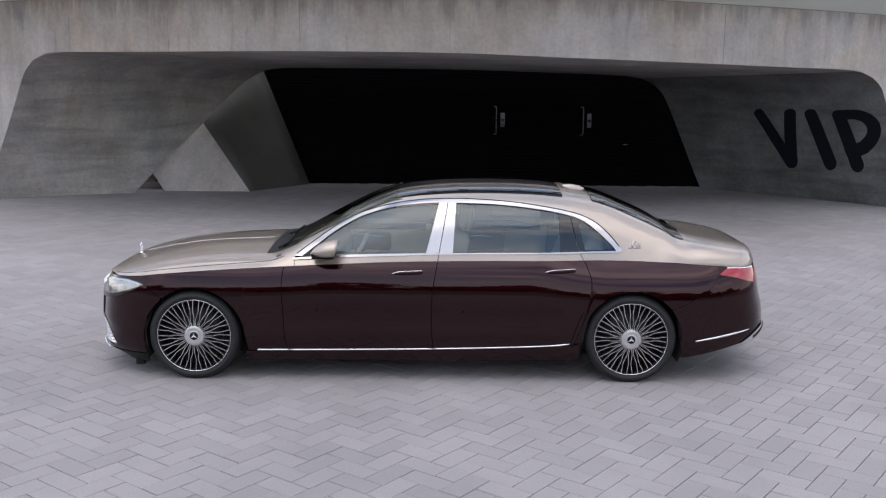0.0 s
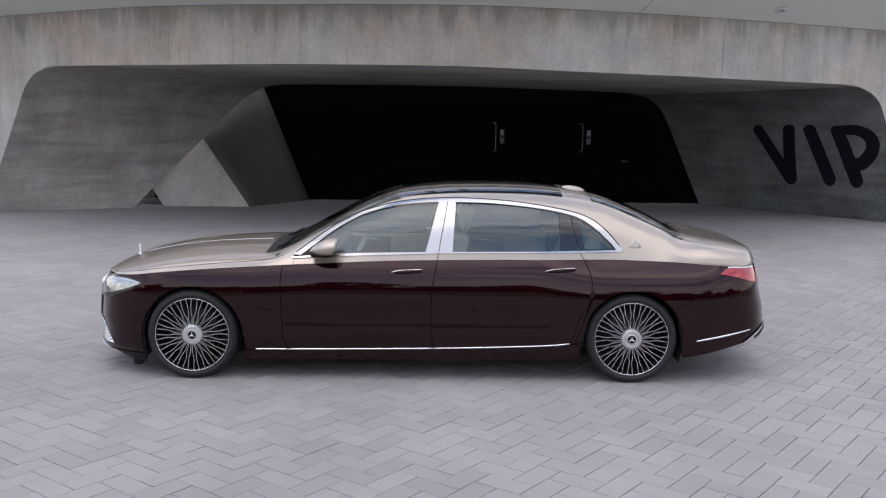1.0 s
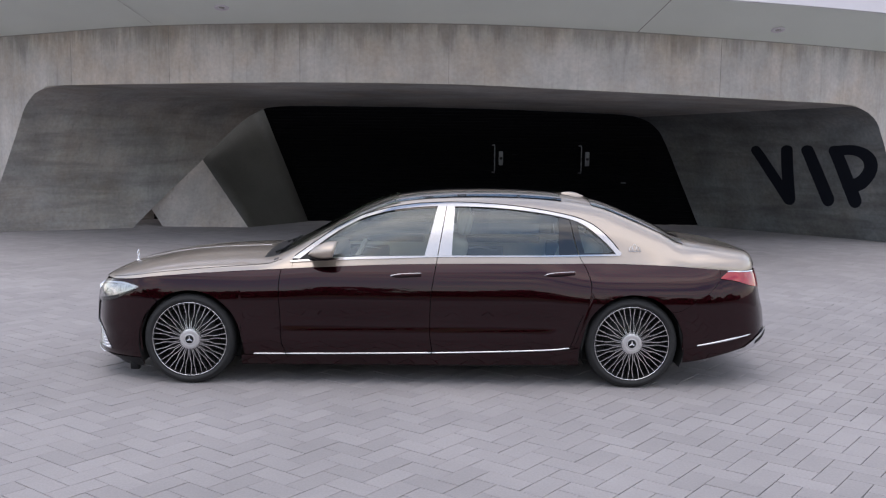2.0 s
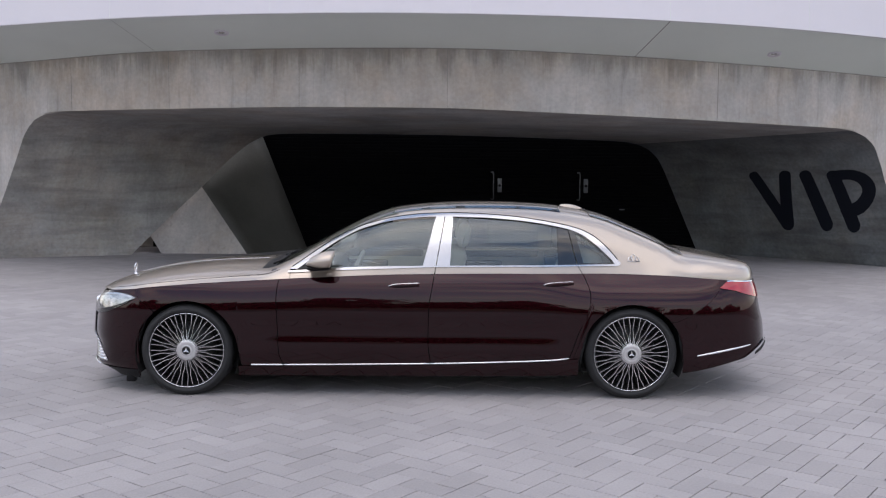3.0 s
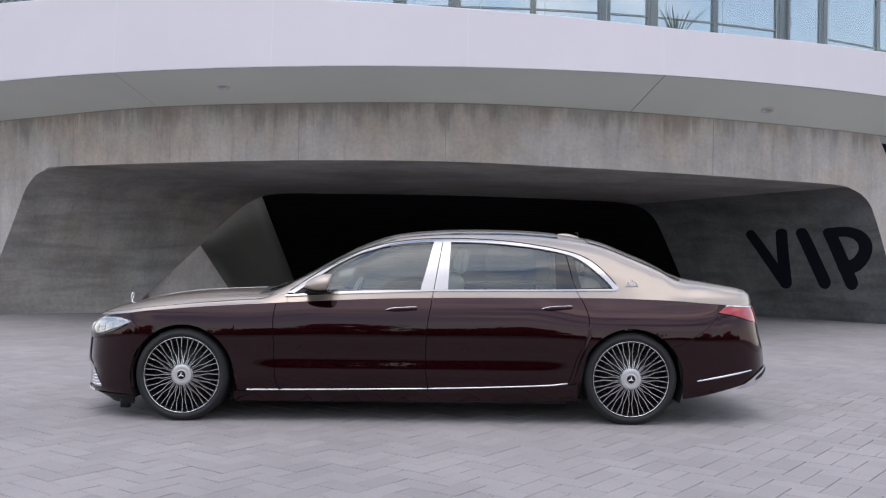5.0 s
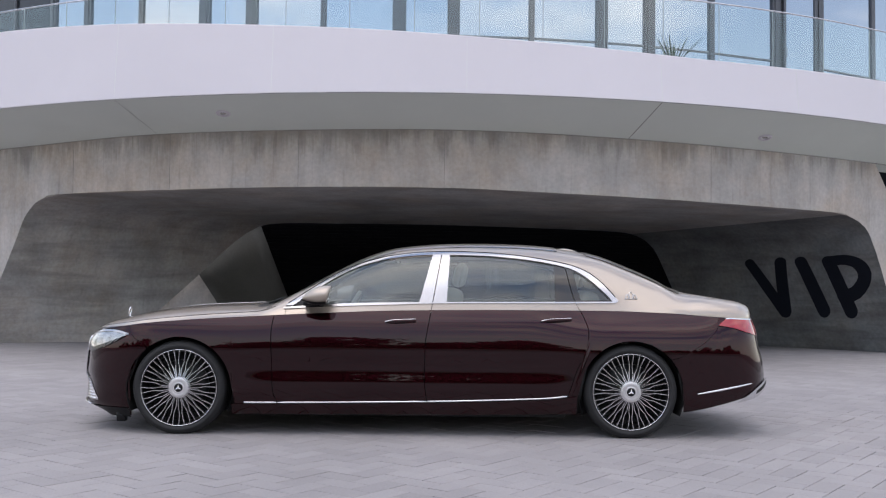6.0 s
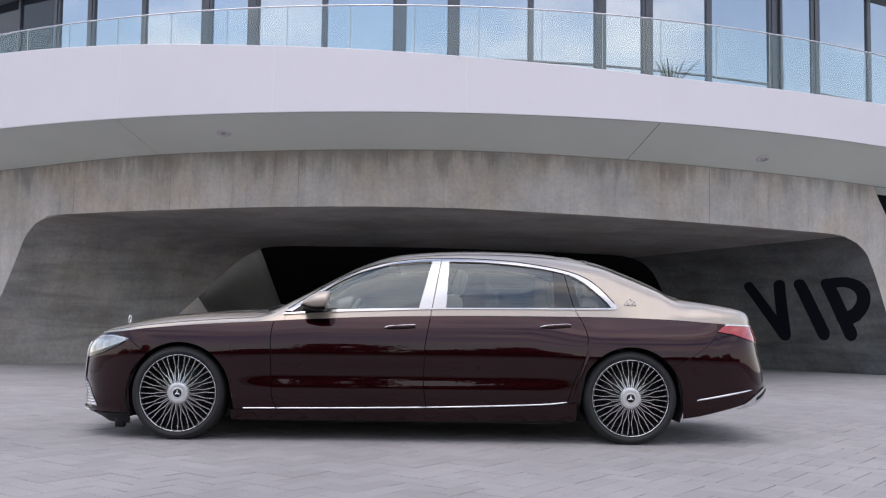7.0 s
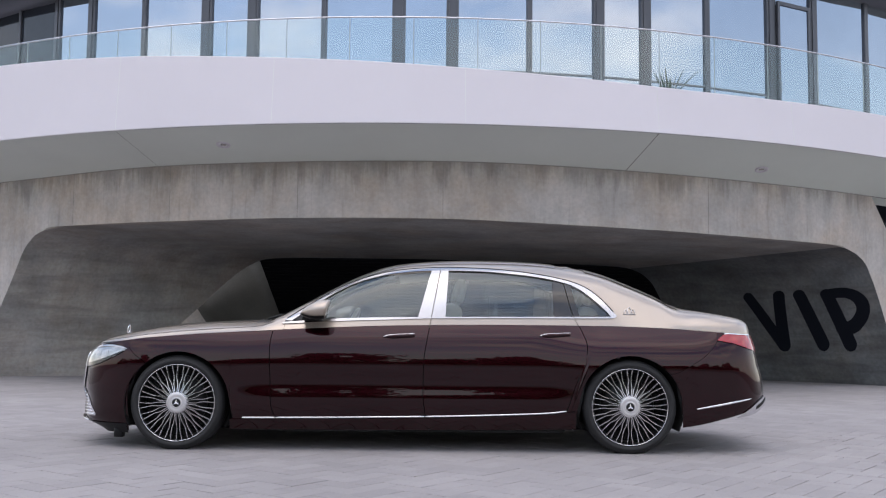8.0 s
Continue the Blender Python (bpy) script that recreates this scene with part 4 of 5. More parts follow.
top_panel("rear_window", M_ROOFGLASS, car, const(1.42), const(2.14), lambda x: -lerp(0.50, 0.62, (x - 1.42) / 0.72), lambda x: lerp(0.50, 0.62, (x - 1.42) / 0.72), 30, 20, 0.006, "dark rear window")
top_panel("roof_skin", M_BEIGE, car, const(1.40), const(2.195), lambda x: -upper_y(x, top_limit(x) - 0.002), lambda x: upper_y(x, top_limit(x) - 0.002), 40, 28, -0.001)
top_panel("boot_lid", M_BEIGE, car, const(2.19), const(2.709), lambda x: -upper_y(x, top_limit(x) - 0.001), lambda x: upper_y(x, top_limit(x) - 0.001), 24, 40, label="champagne boot lid")
ss = [s for s in np.linspace(0, S_END, 260) if flank(s, tone(float(np.interp(s, plan_s, plan_x)))).x > 2.709]
rim = [flank(s, tone(2.8), 0.001, -1) for s in ss] + [flank(s, tone(2.8), 0.001, 1) for s in ss[::-1]]
bm = bmesh.new()
grid_mesh(bm, [[(2.709, p.y * 0.999, upper_z(2.708, p.y * 0.999)) for p in rim], [(lerp(2.72, p.x, 0.5), p.y, lerp(upper_z(2.708, p.y * 0.999), p.z, 0.35)) for p in rim], rim])
part("boot_edge", bm, M_BEIGE, car)
for side in (-1, 1):
    bm = bmesh.new()
    tube(bm, [(x, side * k_ * hw(x), upper_z(x, k_ * hw(x)) + 0.0004) for x, k_ in [(lerp(-2.36, -1.0, i / 40), lerp(0.955, 0.90, (i / 40) ** 2)) for i in range(41)]], 0.0022, 6)
    part("hood_seam", bm, M_SHELL, car)
# chrome spear and ornament on the hood
bm = bmesh.new()
xs = [-2.30 + 1.08 * i / 30 for i in range(31)]
grid_mesh(bm, [[(x, o, crown(x) + h) for x in xs] for o, h in ((-0.004, -0.001), (-0.002, 0.0015), (0.0, 0.002), (0.002, 0.0015), (0.004, -0.001))])
part("hood_spear", bm, M_SATIN, car, "thin chrome spear along the hood")
bm = bmesh.new()
tube(bm, [(-2.365 + 0.006 * math.sin(a), 0.032 * math.cos(a), crown(-2.365) + 0.055 + 0.032 * math.sin(a)) for a in [2 * math.pi * k / 28 for k in range(28)]], 0.0045, 6, True)
tube(bm, [(-2.365, 0, crown(-2.365) - 0.004), (-2.366, 0, crown(-2.365) + 0.024)], 0.006, 8)
lathe(bm, [(0.0, 0.008), (0.014, 0.006), (0.018, -0.002)], pose(-2.365, 0, crown(-2.365)), 16)
part("hood_ornament", bm, M_CHROME, car, "upright chrome ring ornament")
# roof aerial fin
bm = bmesh.new()
rows = []
for i in range(13):
    t = i / 12
    x = lerp(1.24, 1.45, t)
    h = 0.028 * math.sin(math.pi * min(t * 0.9 + 0.08, 1)) ** 0.7
    w = 0.035 * math.sin(math.pi * lerp(0.06, 0.94, t)) ** 0.6
    rows.append([(x, w * math.cos(a), crown(x) - 0.006 + h * math.sin(a)) for a in [math.pi * k / 10 for k in range(11)]])
grid_mesh(bm, rows)
part("roof_aerial", bm, M_BEIGE, car, "champagne aerial fin")

# inner shell keeps the gaps dark; wheel housings
bm = bmesh.new()
rows = []
for j in range(8):
    rows.append([])
    for side in (-1, 1):
        ss = [S_END * i / 100 for i in range(101)]
        for s in ss if side < 0 else ss[::-1]:
            x = float(np.interp(s, plan_s, plan_x))
            z = lerp(max(arch_z(x, 0.17) + 0.012, 0.17, sill_z(x) + 0.02), tone(x) - 0.02, j / 7)
            rows[-1].append(flank(s, z, -0.03, side))
grid_mesh(bm, rows, closed=True)
part("inner_shell", bm, M_SHELL, car)
bm = bmesh.new()
box(bm, -2.3, 2.05, -0.66, 0.66, 0.15, 0.42, 0.03, 2)
box(bm, 2.0, 2.35, -0.6, 0.6, 0.36, 0.46, 0.03, 2)
box(bm, -1.22, 1.22, -0.86, 0.86, 0.145, 0.30, 0.02, 2)
part("underbody", bm, M_SHELL, car)
for cx in (FW, RW):
    for side in (-1, 1):
        bm = bmesh.new()
        rows = [[(cx + 0.005 + r * math.cos(a), side * y, 0.338 + r * math.sin(a)) for a in [math.radians(-25 + 230 * k / 30) for k in range(31)]] for y, r in ((0.925, ARCH - 0.004), (0.925, ARCH + 0.006), (0.62, ARCH + 0.01))]
        grid_mesh(bm, rows[1:])
        part("wheel_housing", bm, M_SHELL, car)

# ---- wheels ----
R_T, R_R = 0.353, 0.285
HUB_Z = 0.348  # the tyre is pressed flat by 5 mm where it stands
WHEEL = pose(0, 0, 0, 90)
bm = bmesh.new()
lathe(bm, [(R_R - 0.0045, -0.010), (R_R - 0.0035, 0.001), (R_R - 0.0005, 0.003), (R_R + 0.002, 0.001), (R_R + 0.004, -0.012)], WHEEL, 96)
me_rim = mesh_object("wheel", bm, M_ALLOY).data
bm = bmesh.new()
lathe(bm, [(R_R - 0.004, -0.006), (R_R - 0.012, -0.018), (R_R - 0.022, -0.06), (R_R - 0.03, -0.24)], WHEEL, 64)
me_barrel = mesh_object("rim_barrel", bm, M_ALLOYDARK).data
bm = bmesh.new()
prof = [(R_R - 0.002, -0.012), (R_R + 0.012, 0.006), (R_R + 0.03, 0.014), (R_T - 0.035, 0.012), (R_T - 0.018, 0.004), (R_T - 0.006, -0.012), (R_T, -0.035), (R_T, -0.06), (R_T - 0.006, -0.064), (R_T, -0.068), (R_T, -0.12),
        (R_T - 0.006, -0.124), (R_T, -0.128), (R_T, -0.20), (R_T - 0.02, -0.235), (R_R + 0.02, -0.25), (R_R - 0.01, -0.24)]
lathe(bm, prof, WHEEL, 128)
for v in bm.verts:
    rr = math.hypot(v.co.x, v.co.z)
    # shoulder blocks: every second ring segment of the tread's edge is cut back
    if R_T - 0.02 < rr < R_T - 0.003 and v.co.y < 0.02 and int(round(math.atan2(v.co.z, v.co.x) / (2 * math.pi) * 128)) % 2:
        v.co.x, v.co.z = v.co.x * (1 - 0.004 / rr), v.co.z * (1 - 0.004 / rr)
    v.co.z = max(v.co.z, -HUB_Z + 0.0008)
me_tyre = mesh_object("tyre", bm, M_TYRE).data
bm = bmesh.new()
lathe(bm, [(0.0, -0.11), (0.20, -0.11), (0.205, -0.12), (0.0, -0.125)], WHEEL, 48)
me_disc = mesh_object("brake_disc", bm, M_ALLOYDARK).data
bm = bmesh.new()
lathe(bm, [(0.0, -0.13), (R_R - 0.02, -0.13)], WHEEL, 48)
me_back = mesh_object("wheel_back", bm, M_SHELL).data
bm = bmesh.new()
lathe(bm, [(0.0, 0.010), (0.032, 0.010), (0.034, 0.013), (0.037, 0.011), (0.048, 0.0085), (0.050, 0.0095), (0.070, 0.0075), (0.077, 0.004), (0.080, -0.004), (0.080, -0.03)], WHEEL, 48)
me_cap = mesh_object("hub_cap", bm, M_CAP).data
bm = bmesh.new()
lathe(bm, [(0.0, 0.0135), (0.029, 0.0135), (0.032, 0.010)], WHEEL, 32)
me_dot = mesh_object("cap_badge", bm, M_BLACK).data
bm = bmesh.new()
for k in range(3):  # three plain tapered arms
    a = math.radians(90 + 120 * k)
    tip = Vector((0.030 * math.cos(a), 0.030 * math.sin(a), 0.0155))
    for w in (-1, 1):
        foot = Vector((0.0075 * math.cos(a + w * math.pi / 3), 0.0075 * math.sin(a + w * math.pi / 3), 0.0145))
        bm.faces.new([bm.verts.new(WHEEL @ q) for q in (Vector((0, 0, 0.018)), foot, tip)])
me_arms = mesh_object("badge_arms", bm, M_ALLOY, smooth=False).data


def spoke_mesh(sign):
    """One slim wavy spoke: starts beside its twin at the hub, swings out, and comes back at the rim."""
    bm = bmesh.new()
    rows = []
    for i in range(15):
        t = i / 14
        r = lerp(0.070, R_R - 0.002, t)
        wave = sign * (0.0056 + 0.0145 * (0.5 - 0.5 * math.cos(math.pi * min(max((t - 0.26) / 0.36, 0), 1))) + 0.0025 * t)
        hw_ = lerp(0.0031, 0.0029, t)
        d = -0.018 + 0.026 * (1 - t) ** 2 + 0.010 * t
        rows.append([WHEEL @ Vector(((wave + a * hw_), r, d + b)) for a, b in ((-1.0, -0.03), (-1, -0.0015), (-0.75, 0.0), (0.75, 0.0), (1, -0.0015), (1.0, -0.03))])
    grid_mesh(bm, rows)
    bm.faces.ensure_lookup_table()
    me = mesh_object("spoke", bm, M_ALLOY, smooth=False).data
    me.materials.append(M_ALLOYDARK)
    for i, p in enumerate(me.polygons):
        p.material_index = 1 if i % 5 in (0, 4) else 0  # only the face is machined bright
    return me


me_spokes = (spoke_mesh(-1), spoke_mesh(1))
for o in list(scene.collection.objects):
    if o.name in ("wheel", "tyre", "brake_disc", "wheel_back", "hub_cap", "cap_badge", "spoke", "spoke.001", "rim_barrel", "badge_arms"):
        bpy.data.objects.remove(o)
for cx in (FW, RW):
    for side in (-1, 1):
        wheel = new("wheel", me_rim)
        wheel.parent = car
        wheel.matrix_basis = pose(cx, side * 0.920, HUB_Z, 0, 0, 0 if side < 0 else 180)
        turned = 4 if cx < 0 else 9
        tagged(wheel, "multi-spoke machined alloy wheel")
        for nm, me in (("tyre", me_tyre), ("brake_disc", me_disc), ("wheel_back", me_back), ("hub_cap", me_cap), ("cap_badge", me_dot), ("badge_arms", me_arms), ("rim_barrel", me_barrel)):
            o = new(nm, me)
            o.parent = wheel
        for k in range(20):
            for me in me_spokes:
                o = new("spoke", me)
                o.parent = wheel
                o.matrix_basis = pose(0, 0, 0, 0, k * 18 + turned, 0)

# ---- lamps, handles, mirrors, trim ----
for side in (-1, 1):
    lamp_lo = spline([(-2.56, 0.61), (-2.48, 0.60), (-2.38, 0.617), (-2.28, 0.650), (-2.18, 0.695), (-2.09, 0.745)])
    lamp_hi = spline([(-2.56, 0.68), (-2.50, 0.735), (-2.40, 0.762), (-2.25, 0.775), (-2.15, 0.765), (-2.09, 0.748)])
    hl = flank_panel("head_lamp", M_LAMPIN, car, lamp_lo, lamp_hi, const(-2.50), const(-2.09), 24, 10, 0.004, side, "clear faceted head lamp")
    flank_panel("lamp_cover", M_LAMP, hl, lamp_lo, lamp_hi, const(-2.50), const(-2.09), 24, 10, 0.012, side)
    flank_panel("lamp_brow", M_SATIN, hl, lambda x: lamp_hi(x) - 0.012, lambda x: lamp_hi(x) - 0.003, const(-2.495), const(-2.11), 24, 2, 0.015, side)
    for xa, wd in ((-2.455, 0.055), (-2.375, 0.05), (-2.30, 0.045)):
        lu = flank_panel("lamp_unit", M_SATIN, hl, lambda x: lerp(lamp_lo(x), lamp_hi(x), 0.24), lambda x: lerp(lamp_lo(x), lamp_hi(x), 0.66), const(xa), const(xa + wd), 6, 4, 0.008, side)
        flank_panel("lamp_lens", M_LAMPIN, lu, lambda x: lerp(lamp_lo(x), lamp_hi(x), 0.31), lambda x: lerp(lamp_lo(x), lamp_hi(x), 0.58), const(xa + 0.01), const(xa + wd - 0.01), 4, 3, 0.0105, side)
    flank_panel("lamp_bezel", M_BLACK, hl, lamp_lo, lambda x: lerp(lamp_lo(x), lamp_hi(x), 0.20), const(-2.495), const(-2.12), 20, 2, 0.008, side)
    tail_lo = spline([(2.388, 0.853), (2.50, 0.835), (2.62, 0.80), (2.74, 0.775), (2.82, 0.77)])
    tail_hi = spline([(2.388, 0.858), (2.47, 0.902), (2.6, 0.897), (2.82, 0.893)])
    tl = flank_panel("tail_lamp", M_RED, car, tail_lo, tail_hi, const(2.388), const(2.84), 20, 6, 0.008, side, "red wedge-shaped tail lamp")
    flank_panel("lamp_strip", M_CHROME, tl, tail_hi, lambda x: tail_hi(x) + 0.008, const(2.455), const(2.80), 16, 2, 0.012, side)
    # flush handles
    for xa, zc in ((-0.159, 0.855), (1.018, 0.872)):
        bm = bmesh.new()
        rows = []
        for i in range(17):
            t = i / 16
            x = xa + 0.235 * t
            h = 0.013 * (1 - (1 - min(t / 0.35, 1)) ** 2) + 0.001
            c = flank(s_of_x(x), zc + 0.012 * t, 0.0, side)
            o = 0.016 * math.sin(math.pi * lerp(0.08, 0.92, t)) ** 0.5
            rows.append([c + Vector((0, side * a * o, b * h)) for a, b in ((-0.3, 1.1), (0.7, 1.0), (1.0, 0.45), (1.0, -0.45), (0.7, -1.0), (-0.3, -1.1))])
        grid_mesh(bm, rows)
        dh = part("door_handle", bm, M_MAROON, d1 if xa < 0 else d2)
        dh.parent = car
        bm = bmesh.new()
        tube(bm, [flank(s_of_x(xa + 0.235 * t), zc + 0.012 * t + 0.013 * (1 - (1 - min(t / 0.3, 1)) ** 2), 0.013, side) for t in [k / 14 for k in range(15)]], 0.0035, 6)
        part("handle_strip", bm, M_CHROME, dh, "chrome edge of the handle")
    # mirror
    bm = bmesh.new()
    rows = []
    for i in range(13):
        t = i / 12
        x = lerp(-0.755, -0.575, t)
        hh = 0.072 * math.sin(math.pi * lerp(0.10, 0.62, t)) ** 0.8
        ww = 0.115 * math.sin(math.pi * lerp(0.10, 0.60, t)) ** 0.7
        zc = 1.045 + 0.012 * t
        rows.append([(x + 0.02 * math.sin(a), side * (1.0 + ww * math.cos(a)), zc + hh * math.sin(a)) for a in [2 * math.pi * k / 24 for k in range(24)]])
    vs = grid_mesh(bm, rows, closed=True)
    bm.faces.new(vs[0]), bm.faces.new(vs[-1])
    mir = part("door_mirror", bm, M_BEIGE, car, "champagne mirror housing with a black foot")
    bm = bmesh.new()
    rows = []
    for i in range(13):
        t = i / 12
        x = lerp(-0.760, -0.572, t)
        hh = 0.074 * math.sin(math.pi * lerp(0.10, 0.62, t)) ** 0.8
        ww = 0.117 * math.sin(math.pi * lerp(0.10, 0.60, t)) ** 0.7
        zc = 1.043 + 0.012 * t
        rows.append([(x + 0.02 * math.sin(a), side * (1.0 + ww * math.cos(a)), zc + hh * math.sin(a)) for a in [math.radians(222 + 96 * k / 12) for k in range(13)]])
    grid_mesh(bm, rows)
    box(bm, -0.77, -0.63, min(side * 0.84, side * 0.98), max(side * 0.84, side * 0.98), 0.972, 1.0, 0.01, 2)
    part("mirror_foot", bm, M_BLACK, mir)
    # bumper trim
    bm = bmesh.new()
    tube(bm, [flank(s_of_x(2.2 + 0.44 * t), lerp(0.338, 0.412, t), 0.003, side) for t in [k / 16 for k in range(17)]], [0.004 + 0.005 * math.sin(math.pi * min(k / 16 * 0.8 + 0.1, 1)) for k in range(17)], 10)
    part("bumper_strip", bm, M_CHROME, car, "thin chrome strip on the rear bumper")
    ex_lo = spline([(2.54, 0.270), (2.64, 0.284), (2.72, 0.308), (2.78, 0.355), (2.82, 0.40)])
    ex_hi = spline([(2.54, 0.278), (2.62, 0.328), (2.70, 0.386), (2.78, 0.428), (2.82, 0.437)])
    et = flank_panel("exhaust_trim", M_CHROME, car, ex_lo, ex_hi, const(2.54), const(2.815), 16, 6, 0.012, side, "chrome exhaust surround")
    flank_panel("exhaust_opening", M_SHELL, et, lambda x: lerp(ex_lo(x), ex_hi(x), 0.40), lambda x: lerp(ex_lo(x), ex_hi(x), 0.70), const(2.69), const(2.805), 12, 3, 0.014, side)
    ig = flank_panel("intake_grille", M_CHROME, car, lambda x: 0.232, lambda x: lerp(0.425, 0.25, min(max((x + 2.50) / 0.13, 0), 1)), const(-2.545), const(-2.37), 12, 8, 0.004, side, "chrome mesh side intake")
    for k in range(8):
        bm = bmesh.new()
        zk = 0.245 + 0.022 * k
        tube(bm, [flank(lerp(s_of_x(-2.55), s_of_x(-2.38 - 0.015 * k), t), zk, 0.010, side) for t in (0, 0.25, 0.5, 0.75, 1)], 0.005, 6)
        part("grille_bar", bm, M_CHROME, ig)
    bm = bmesh.new()
    tube(bm, [flank(s_of_x(-2.56) + 0.30 * t, 0.205 - 0.012 * t, 0.012, side) for t in [k / 14 for k in range(15)]], [0.014 - 0.009 * k / 14 for k in range(15)], 10)
    part("bumper_lip", bm, M_CHROME, car, "chrome lip under the nose")
    flank_panel("bumper_skirt", M_BLACK, car, lambda x: 0.115, lambda x: 0.185, const(-2.56), const(-2.10), 20, 3, 0.004, side)
    bm = bmesh.new()
    box(bm, -2.20, -2.13, min(side * 0.74, side * 0.80), max(side * 0.74, side * 0.80), 0.075, 0.16, 0.006, 1)
    part("air_flap", bm, M_BLACK, car)
    flank_panel("grille_flank", M_BLACK, car, const(0.36), const(0.695), const(-2.603), const(-2.52), 14, 8, 0.004, side)
    bm = bmesh.new()
    tube(bm, [flank(s_of_x(lerp(-2.535, -2.515, t)), lerp(0.36, 0.71, t), 0.010, side) for t in [k / 12 for k in range(13)]], 0.007, 8)
    part("grille_edge", bm, M_CHROME, car, "chrome edge of the grille")
    # emblem on the rear pillar, a plain shape
    bm = bmesh.new()
    for k in range(3):
        pts = [cabin(1.725 + 0.026 * (k - 1) + 0.017 * math.cos(a) * (1.25 if k == 1 else 1), 1.045 + (0.052 if k == 1 else 0.034) * math.sin(a), 0.004, side) for a in [math.pi * j / 10 for j in range(11)]]
        tube(bm, pts, 0.0028, 5)
    tube(bm, [cabin(1.725 - 0.047, 1.045, 0.004, side), cabin(1.725 + 0.047, 1.045, 0.004, side)], 0.003, 5)
    part("emblem", bm, M_CAP, car, "small raised chrome emblem")

# grille
bm = bmesh.new()
for k in range(-9, 10):
    gx = -2.600 + 0.28 * (k * 0.038) ** 2
    box(bm, gx - 0.012, gx + 0.010, k * 0.038 - 0.006, k * 0.038 + 0.006, 0.36, 0.68, 0.003, 1)
g = part("grille", bm, M_CHROME, car, "upright chrome grille bars")
bm = bmesh.new()
tube(bm, [(-2.600 + 0.28 * y * y + 0.12 * max(z - 0.5, 0), y, z) for y, z in ((-0.40, 0.35), (-0.42, 0.60), (-0.36, 0.695), (0.0, 0.70), (0.36, 0.695), (0.42, 0.60), (0.40, 0.35), (0.0, 0.35))], 0.010, 8, True)
part("grille_frame", bm, M_CHROME, g)

# ---- interior ----
def cushion(bm, x0, x1, y0, y1, z0, z1, r):
    box(bm, x0, x1, y0, y1, z0, z1, r, 3)


for y in (-0.40, 0.40):
    for x, rear in ((0.0, False), (1.02, True)):
        bm = bmesh.new()
        cushion(bm, x - 0.32, x + 0.22, y - 0.27, y + 0.27, 0.42, 0.60, 0.05)
        seat = part("seat", bm, M_CREAM, car, "cream leather seat")
        bm = bmesh.new()
        cushion(bm, -0.08, 0.08, -0.27, 0.27, 0.0, 0.62, 0.06)
        bk = part("backrest", bm, M_CREAM, seat)
        bk.matrix_basis = pose(x + 0.20, y, 0.52, 0, 22 if rear else 17, 0)
        bm = bmesh.new()
        cushion(bm, -0.05, 0.05, -0.15, 0.15, 0.0, 0.20, 0.05)
        hr = part("headrest", bm, M_CREAM, seat)
        hr.matrix_basis = pose(x + (0.44 if rear else 0.40), y, 1.12, 0, 12, 0)
for side in (-1, 1):
    for xa, xb in ((-0.88, 0.13), (0.18, 1.2)):
        bm = bmesh.new()
        cushion(bm, xa, xb, side * 0.80 - 0.03, side * 0.80 + 0.03, 0.45, 0.985, 0.025)
        dp = part("door_lining", bm, M_CREAM, car, "cream leather door lining")
        bm = bmesh.new()
        box(bm, xa + 0.15, xa + 0.62, side * 0.765 - 0.015, side * 0.765 + 0.015, 0.74, 0.90, 0.02, 2)
        part("door_pocket", bm, M_DASH, dp)
        bm = bmesh.new()
        tube(bm, [(xa + 0.2, side * 0.745, 0.87), (xa + 0.4, side * 0.735, 0.885), (xa + 0.55, side * 0.745, 0.87)], 0.008, 6)
        part("inner_handle", bm, M_SATIN, dp)
        bm = bmesh.new()
        cushion(bm, xa, xb - 0.06, side * 0.785 - 0.03, side * 0.785 + 0.03, 0.93, 0.995, 0.02)
        part("door_top", bm, M_DASH, dp, "dark leather door top")
bm = bmesh.new()
cushion(bm, -1.10, -0.62, -0.80, 0.80, 0.72, 0.965, 0.06)
part("dashboard", bm, M_DASH, car, "dark leather dashboard")
sw = None
bm = bmesh.new()
tube(bm, [pose(-0.47, -0.40, 0.90, 0, -65, 0) @ Vector((0.185 * math.cos(a), 0.185 * math.sin(a), 0)) for a in [2 * math.pi * k / 32 for k in range(32)]], 0.017, 8, True)
sw = part("steering_wheel", bm, M_CREAM, car, "cream leather steering wheel")
bm = bmesh.new()
lathe(bm, [(0.0, 0.03), (0.05, 0.03), (0.07, 0.01), (0.07, -0.03)], pose(-0.47, -0.40, 0.90, 0, -65, 0), 20)
for a in (0, 120, 240):
    p = pose(-0.47, -0.40, 0.90, 0, -65, 0)
    tube(bm, [p @ Vector((0.05 * math.cos(radians(a)), 0.05 * math.sin(radians(a)), 0)), p @ Vector((0.18 * math.cos(radians(a)), 0.18 * math.sin(radians(a)), 0))], 0.012, 6)
part("wheel_hub", bm, M_DASH, sw)
bm = bmesh.new()
grid_mesh(bm, [[(x, y, crown(x) - 0.05 - 0.25 * (y / 0.62) ** 4 * 0.3) for y in [-0.6 + 0.1 * k for k in range(13)]] for x in [-0.1 + 0.1 * k for k in range(16)]])
part("headlining", bm, M_CREAM, car, "cream headlining")
bm = bmesh.new()
box(bm, 1.30, 1.95, -0.72, 0.72, 0.90, 0.98, 0.02, 2)
part("parcel_shelf", bm, M_DASH, car)
bm = bmesh.new()
box(bm, -1.0, 1.4, -0.80, 0.80, 0.30, 0.36, 0.01, 1)
part("cabin_floor", bm, M_DASH, car)
